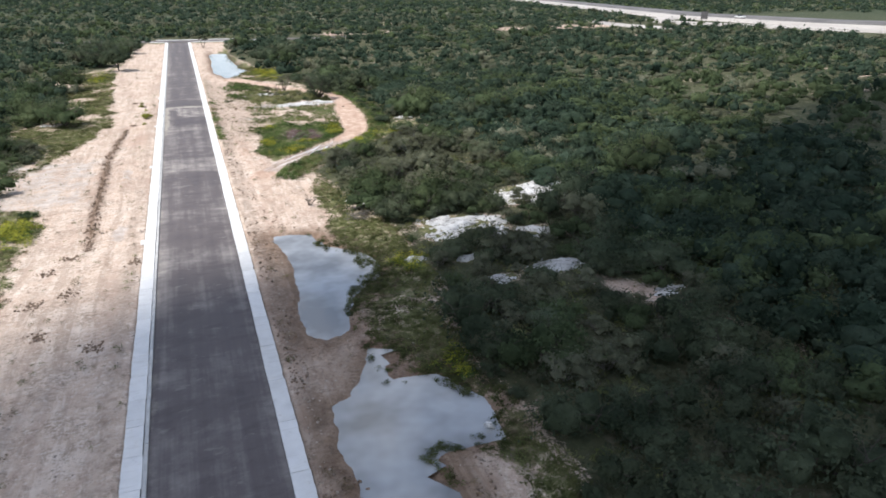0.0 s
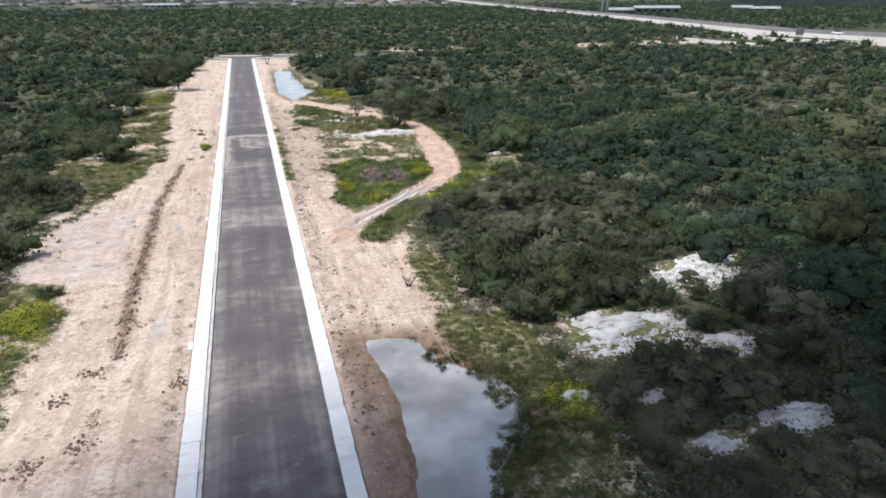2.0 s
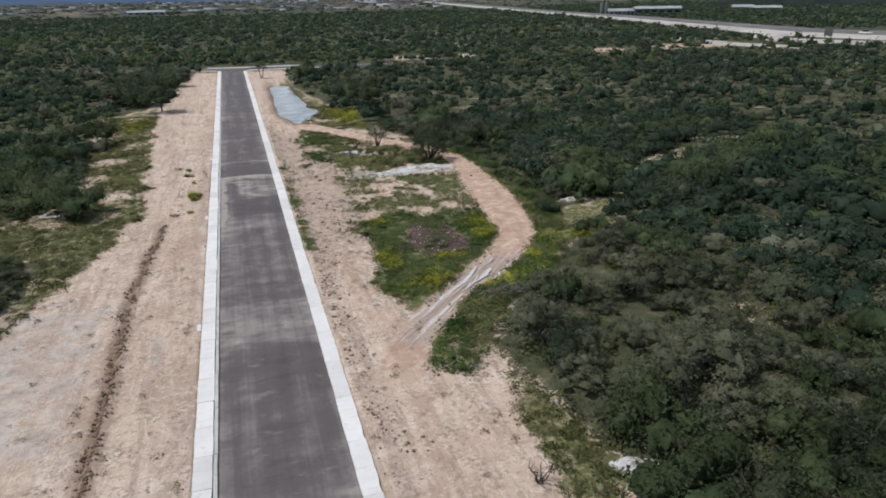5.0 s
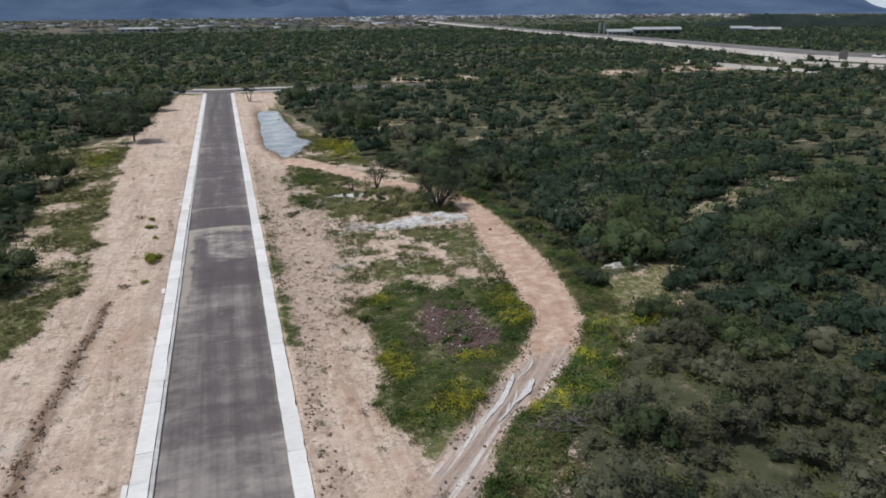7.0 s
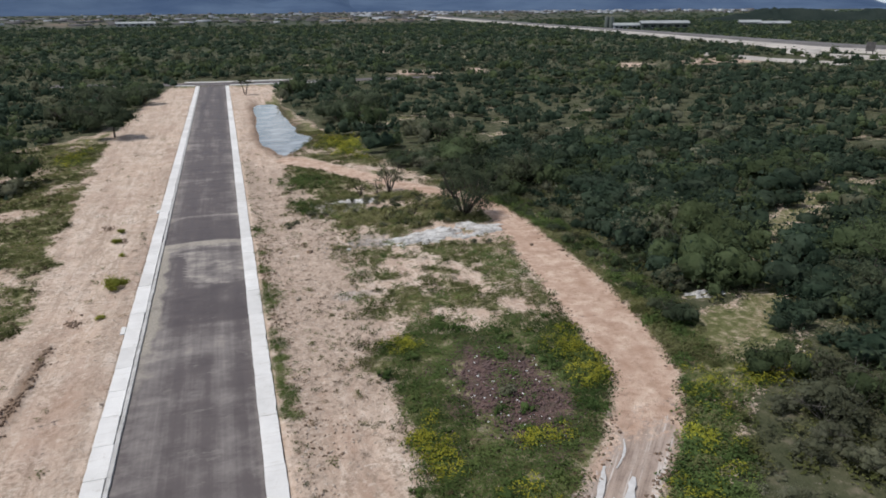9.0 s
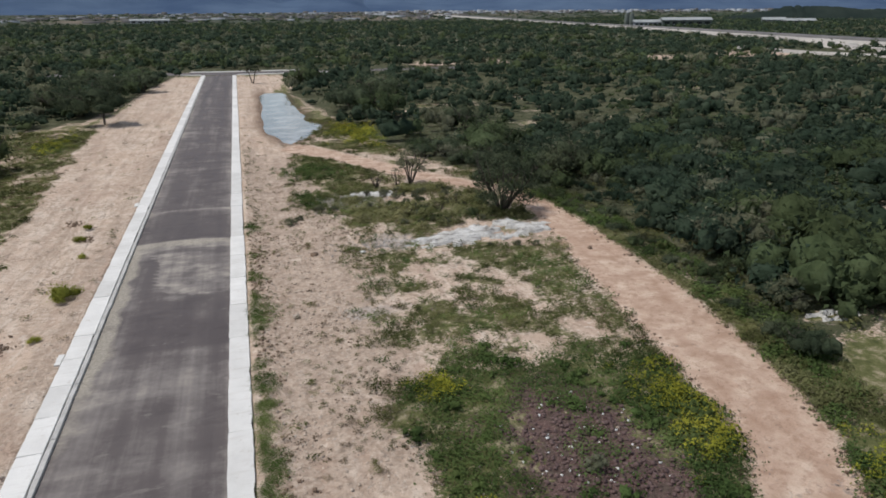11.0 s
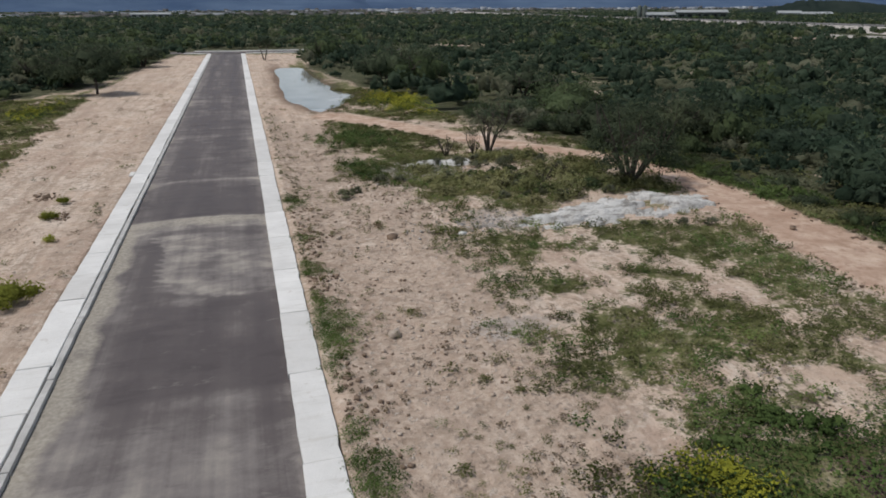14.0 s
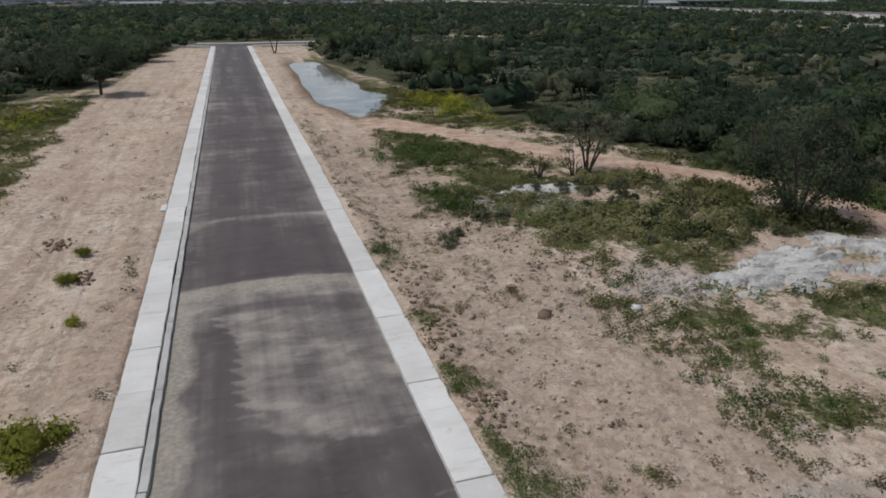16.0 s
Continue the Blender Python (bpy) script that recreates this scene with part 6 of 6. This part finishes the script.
    scatter("olive_margin_weeds", "olive green weeds beside the dirt trail", "weeds", OLIVE, lushes, lx[olive], ly[olive], 0.4, 0.9, rng)
    # taller grass round the rocks by the trail
    tall = [tuft(rng, 0.7, 0.7, 70, 0.075) for i in range(4)]
    gx, gy = rng.uniform(12, 25, 900), rng.uniform(116, 128, 900)
    q = plan(gx, gy)
    stand = (q["trail"] < 0.1) & (rock_mask(gx, gy) < 0.3) & (q["strip"] < 0.5) & (rough_noise(gx, gy, 0.6, 3) > -0.2)
    scatter("tall_grass", "tall olive grass round the rocks", "grass", OLIVE, tall, gx[stand], gy[stand], 0.5, 1.1, rng)
    # green growth against the footway
    n = 900
    wx, wy = 4.2 + np.abs(rng.normal(0, 0.5, n)), rng.uniform(90, 126, n)
    thick = patches(wx, wy, 1.6, 3) + 0.2 * np.clip((104 - wy) / 8, -1, 1) > 0.16
    wx, wy = wx[thick], wy[thick]
    scatter("kerb_weeds", "green weeds growing along the footway edge", "weeds", WEED_LUSH, dense, wx, wy, 0.22, 0.6, rng)
    kx, ky = 4.25 + np.abs(rng.normal(0, 0.5, 500)), rng.uniform(84, 150, 500)
    scatter("kerb_grass", "sparse fine weeds along the footway edge", "weeds", WEED, fines, kx, ky, 0.12, 0.5, rng)
    cx = np.concatenate([rng.normal(10.6, 1.4, 170), rng.normal(9.2, 0.5, 60)])
    cy = np.concatenate([rng.normal(137, 2.2, 170), rng.normal(126.4, 1.3, 60)])
    scatter("green_clumps", "leafy green weed clumps beside the rubble", "weeds", WEED_LUSH, lushes, cx, cy, 0.4, 0.9, rng)
    hx, hy = rng.uniform(4.8, 12.5, 1100), rng.uniform(88, 126, 1100)
    few = patches(hx, hy, 2.0, 5, 5) + 0.06 * (hx - 9) > 0.12
    scatter("single_weeds", "single green weed tufts on rubble", "weeds", WEED, fines, hx[few], hy[few], 0.25, 0.85, rng)
    px, py = rng.uniform(4.6, 12, 1100), rng.uniform(86, 140, 1100)
    few = (plan(px, py)["strip"] > 0.4) & (patches(px, py, 1.8, 6, 5) > 0.1)
    scatter("brown_tufts", "small dry brown tufts on rubble", "weeds", DRY, bits, px[few], py[few], 0.3, 1.0, rng)


build_weeds()


def build_flowers():
    rng = np.random.default_rng(15)
    heads = [tuft(rng, 0.8, 0.7, 60, 0.055) for i in range(4)]
    patches = [(20.8, 91.0, 1.6, 3.4, 130), (21.5, 88.0, 1.2, 1.6, 60), (29.6, 86.4, 2.2, 0.9, 80), (10.2, 86.0, 0.9, 2.0, 50), (21.6, 82.3, 1.2, 2.0, 34), (18.3, 156, 2.6, 7.0, 260), (12.5, 80.5, 1.6, 1.2, 40), (11.5, 95.5, 0.7, 0.8, 25), (15.5, 85.0, 1.0, 0.7, 20),
               (-14.6, 58.5, 1.6, 2.6, 120), (-15.8, 73.5, 1.0, 1.0, 20), (13.6, 25.5, 0.9, 1.4, 20), (15.5, 40.5, 1.2, 1.6, 30), (-16.5, 160, 2.0, 6.0, 70), (19.6, 79.6, 1.2, 1.0, 16), (24.0, 86.2, 1.4, 1.6, 30), (17.0, 78.6, 1.6, 0.8, 30)]
    xs = np.concatenate([rng.normal(a, c * 0.6, n) for a, b, c, d, n in patches])
    ys = np.concatenate([rng.normal(b, d * 0.6, n) for a, b, c, d, n in patches])
    p = plan(xs, ys)
    ok = (p["trail"] < 0.4) & (p["strip"] < 0.6) & (p["pond"] < 0.1)
    scatter("yellow_flowers", "patches of yellow flowering weeds", "flowers", FLOWER, heads, xs[ok], ys[ok], 0.5, 1.1, rng)
    stems = [tuft(rng, 0.9, 0.36, 46, 0.065) for i in range(3)]
    scatter("flower_leaves", "green leaves under the yellow flowers", "weeds", WEED_LUSH, stems, xs[ok] + 0.1, ys[ok] - 0.1, 0.6, 1.1, rng)


build_flowers()


def lime_clump(x, y, size, seed):
    rng = np.random.default_rng(seed)
    v, f, soft = dome(rng, 1.2, 0.62, 0.02, 7, 1500, 0.034, 3, 7, 0.6, 0.5)
    tagged(link_mesh("weed_clump", mesh_from("weed_clump", v * np.array([size, size, size]), f, WEED_LIME, smooth=True, normals=soft), None, pose(x, y, 0.0)), "bright lime green weed clump on bare sand", "weeds", "weed clumps on the dirt strip", kind="stuff")


for k, (x, y, s) in enumerate(((-5.45, 110.0, 1.5), (-5.9, 117.0, 0.55), (-6.7, 120.6, 0.7), (-6.8, 123.5, 0.6), (-5.8, 105.0, 0.5))):
    lime_clump(x, y, s, 50 + k)


def stone_template(rng, flat=0.6):
    bm = bmesh.new()
    bmesh.ops.create_cube(bm, size=0.85)
    bmesh.ops.triangulate(bm, faces=bm.faces)
    v = np.array([tuple(w.co) for w in bm.verts])
    f = np.array([[w.index for w in q.verts] for q in bm.faces])
    bm.free()
    v = v * rng.uniform(0.45, 1.2, (len(v), 1)) * np.array([1, 0.8, flat])
    v[:, 2] += 0.15
    return v, f


def build_stones():
    rng = np.random.default_rng(16)
    forms = [stone_template(rng) for i in range(5)]
    n = 9000
    xs = np.concatenate([rng.uniform(4.4, 12.5, n), rng.uniform(-12, -4.4, 4500), rng.normal(15.4, 1.6, 900), rng.normal(13.4, 1.8, 900)])
    ys = np.concatenate([rng.uniform(12, 165, n), rng.uniform(12, 165, 4500), rng.normal(88.6, 2.5, 900), rng.normal(114, 0.8, 900)])
    heap = rough_noise(xs, ys, 0.55, 1) + 0.5 * rough_noise(xs, ys, 1.9, 3)
    some = rng.random(len(xs)) < np.clip(0.2 + 0.6 * heap, 0.03, 0.8)
    xs, ys = xs[some], ys[some]
    p = plan(xs, ys)
    ok = (p["pond"] < 0.1) & (p["trail"] < 0.5)
    xs, ys = xs[ok], ys[ok]
    v, f = spread(rng, forms, xs, ys, height(xs, ys) - 0.02, 0.02 + 0.14 * rng.random(len(xs)) ** 5)
    tagged(link_mesh("stones", mesh_from("stones", v, f, STONE)), "small loose stones and clods on the sand", "stones", kind="stuff")
    ry = rng.uniform(52, 101.5, 2600)
    rx = curve_at(RUT, ry) + rng.normal(0, 0.22, 2600) + 0.2 * patches(ry * 0, ry, 1.6, 3)
    some = patches(rx, ry, 0.9, 4, 4) > -0.25
    rx, ry = rx[some], ry[some]
    scatter("clods", "dark earth clods along a dug rut", "clods", MUD, forms, rx, ry, 0.04, 0.21, rng)
    lump = [(-10.7, 48.3), (-8.7, 43.8), (-10.7, 42.6), (-4.5, 48.1), (-9.6, 37.5), (-6.4, 35.0), (-9.4, 50.6), (-7.2, 104.7), (-6.5, 121.0), (-8.0, 125.0)]
    lx, ly = (np.concatenate([rng.normal(q[a], 0.35, 60) for q in lump]) for a in (0, 1))
    scatter("earth_lumps", "brown earth lumps on the sandy strip", "clods", MUD, forms, lx, ly, 0.04, 0.2, rng)
    cy = rng.uniform(12, 120, 1500)
    cx = 4.3 + np.abs(rng.normal(0, 0.75, 1500))
    some = patches(cx, cy, 1.8, 7, 4) > 0.05
    scatter("kerb_mud", "brown mud clods along the footway", "clods", MUD, forms, cx[some], cy[some], 0.05, 0.2, rng)
    sy = rng.uniform(12, 75, 2200)
    sx = rng.uniform(4.4, 12, 2200)
    some = (patches(sx, sy, 2.2, 9, 5) > 0.25) & (plan(sx, sy)["pond"] < 0.1)
    scatter("track_mud", "brown mud clods on the wet strip", "clods", MUD, forms, sx[some], sy[some], 0.04, 0.2, rng)
    cy = rng.uniform(14, 120, 420)
    cx = 4.3 + np.abs(rng.normal(0, 0.6, 420))
    scatter("kerb_clods", "earth clods tipped along the footway", "clods", STONE, forms, cx, cy, 0.04, 0.15, rng)
    ax, ay = rng.normal(13.6, 1.7, 500), rng.normal(113.8, 0.75, 500)
    scatter("rubble", "grey broken rock rubble beside the outcrop", "rubble", GREY_STONE, forms, ax, ay, 0.03, 0.17, rng)
    bx, by = rng.normal(15.4, 1.7, 1500), rng.normal(89.2, 2.6, 1500)
    on = np.hypot((bx - 15.4) / 3.2, (by - 89.2) / 5.2) < 1.0
    scatter("red_rubble", "dark purple-brown broken stone on the island", "rubble", RED_STONE, forms, bx[on], by[on], 0.05, 0.22, rng)
    scatter("white_chips", "scattered white stone chips", "rubble", PAINT_WHITE, forms, bx[on][::14], by[on][::14] - 0.2, 0.06, 0.16, rng)
    ux, uy = rng.normal(12.4, 1.6, 900), rng.normal(125.2, 1.2, 900)
    scatter("grey_rubble", "grey broken stone heaped beside the trail", "rubble", GREY_STONE, forms, ux, uy, 0.03, 0.2, rng)
    qx, qy = rng.uniform(4.3, 12, 15000), rng.uniform(84, 140, 15000)
    near = rng.random(15000) < np.clip(1.6 * patches(qx, qy, 2.6, 4, 5), 0, 0.9)
    near &= plan(qx, qy)["strip"] > 0.4
    v, f = spread(rng, forms, qx[near], qy[near], height(qx[near], qy[near]) - 0.015, 0.02 + 0.14 * rng.random(near.sum()) ** 3)
    tagged(link_mesh("broken_clods", mesh_from("broken_clods", v, f, CLOD)), "broken sandy clods and stone chips", "clods", kind="stuff")
    qx, qy = rng.uniform(4.3, 11.5, 2600), rng.uniform(88, 125, 2600)
    near = patches(qx, qy, 2.0, 2, 5) > 0.2
    scatter("brown_clods", "brown earth clods on the sandy strip", "clods", MUD, forms, qx[near], qy[near], 0.03, 0.13, rng)
    qx, qy = rng.uniform(-11.5, -4.4, 6500), rng.uniform(62, 125, 6500)
    near = patches(qx, qy, 2.4, 3, 5) > 0.22
    scatter("strip_clods", "sandy clods and chips on the dirt strip", "clods", CLOD, forms, qx[near], qy[near], 0.02, 0.11, rng)
    t = rng.uniform(2, 12, 700)
    line = np.array(TRAIL)
    lx, ly, lr = (np.interp(t, np.arange(len(line)), line[:, k]) for k in range(3))
    side = np.where(rng.random(700) < 0.5, -1, 1) * (lr - 0.1 + rng.normal(0, 0.3, 700))
    scatter("trail_clods", "clods and small stones along the dirt trail", "clods", MUD, forms, lx + side, ly - 0.3 * side, 0.05, 0.2, rng)
    for x, y, s, mat in ((25.6, 109.0, 0.38, MUD), (27.4, 107.0, 0.36, MUD), (8.3, 113.0, 0.5, MUD), (11.3, 112.6, 0.42, PAINT_WHITE), (13.0, 19.6, 0.6, ROCK), (6.4, 104.0, 0.42, STONE), (6.0, 113.6, 0.35, STONE)):
        v, f = stone_template(rng, 0.7)
        tagged(link_mesh("boulder", mesh_from("boulder", v * s, f, mat), None, pose(x, y, -0.03, 0, 0, rng.uniform(0, 360))), "single weathered stone lying on the dirt", "stone", "loose boulders")


build_stones()


def outcrop(x, y, a, b, turn, seed):
    """A sheet of pale caliche rock breaking through the ground, split into plates along ragged joints."""
    rng = np.random.default_rng(seed)
    cell = 0.12 if 100 < y < 120 else 0.17
    n, m = int(3.0 * a / cell), int(3.2 * b / cell)
    gx, gy = np.meshgrid(np.linspace(-1.5, 1.5, n), np.linspace(-1.6, 1.6, m))
    gx, gy = gx.ravel() * a, gy.ravel() * b
    r = np.hypot(gx / a, gy / b) + 0.14 * rough_noise(gx, gy, 4.5, (seed + 1) % 5) + 0.34 * rough_noise(gx + seed, gy, 0.8, seed % 5) + 0.2 * rough_noise(gx, gy + seed, 2.2, (seed + 2) % 5)
    count = max(7, int(a * b * 3.2))
    px, py = rng.uniform(-1.4, 1.4, count) * a, rng.uniform(-1.4, 1.4, count) * b
    lift, tx, ty = rng.uniform(0, 0.10, count), rng.normal(0, 0.035, count), rng.normal(0, 0.06, count)
    wx, wy = gx + 0.18 * rough_noise(gx, gy, 1.9, 3), gy + 0.14 * rough_noise(gx, gy, 2.1, 4)
    d = np.hypot((wx[:, None] - px) * 0.42, (wy[:, None] - py) * 1.35)
    order = np.argsort(d, axis=1)[:, :2]
    row = np.arange(len(gx))
    own, gap = order[:, 0], d[row, order[:, 1]] - d[row, order[:, 0]]
    plate = lift[own] + tx[own] * (gx - px[own]) + ty[own] * (gy - py[own])
    step = np.floor(4 * (1.0 - r) + 0.5 * rough_noise(gx, gy, 1.6, 1)) / 4
    z = 0.05 + 0.26 * step + plate + 0.02 * rough_noise(gx, gy, 5.0, 2) - 0.16 * np.clip(1 - gap / 0.12, 0, 1)
    holes = patches(gx + 3 * seed, gy * 2.0, 1.9, 2, 4) > 0.36
    z = np.where((r < 1.0) & ~holes, np.maximum(z, -0.05), -0.25)
    i = (np.arange(m - 1)[:, None] * n + np.arange(n - 1)[None]).ravel()
    me = mesh_from("rock_outcrop", np.stack([gx, gy, z], 1), np.stack([i, i + 1, i + n + 1, i + n], 1), ROCK)
    tagged(link_mesh("rock_outcrop", me, None, pose(x, y, 0, 0, 0, math.degrees(turn))), "pale cracked caliche rock sheet among weeds", "rock", "pale rock outcrops")


for k, r in enumerate(ROCKS):
    outcrop(*r, 70 + k)


# ---- rain water standing in the wheel tracks ----
def wet_track(x0, y0, x1, y1, wide, seed):
    n = 26
    t = np.linspace(0, 1, n)
    dx, dy = x1 - x0, y1 - y0
    long = math.hypot(dx, dy)
    nx, ny = dy / long, -dx / long
    sway = 0.14 * np.sin(np.pi * t) + 0.05 * rough_noise(t * long, t * 0 + seed, 1.7, seed % 4)
    half = wide / 2 * np.sin(np.pi * np.clip(t, 0.03, 0.97)) ** 0.4 * (1 + 0.4 * rough_noise(t * long + 9, t * 0, 3.0, 2))
    rows = []
    for k in (-1, 0, 1):
        px, py = x0 + dx * t + nx * (sway + k * half), y0 + dy * t + ny * (sway + k * half)
        rows.append(np.stack([px, py, height(px, py) + 0.035], 1))
    rows = np.array(rows)
    rows[:, :, 2] = rows[:, :, 2].max(axis=0)
    verts = rows.reshape(-1, 3)
    faces = [(j * n + q, (j + 1) * n + q, (j + 1) * n + q + 1, j * n + q + 1) for j in range(2) for q in range(n - 1)]
    tagged(link_mesh("track_puddle", mesh_from("track_puddle", verts, faces, GLINT_PALE, smooth=True)), "thin wet strip in a wheel track with sky glint in its colour", "puddle", "wheel track puddles")


for k, track in enumerate(((13.1, 78.0, 16.8, 82.4, 0.30), (15.6, 79.5, 17.6, 81.4, 0.36), (11.5, 76.5, 12.7, 78.1, 0.22), (14.0, 78.1, 15.3, 79.6, 0.16), (14.6, 78.5, 16.2, 80.6, 0.14), (17.2, 82.2, 18.6, 83.8, 0.12))):
    wet_track(*track, 200 + k)
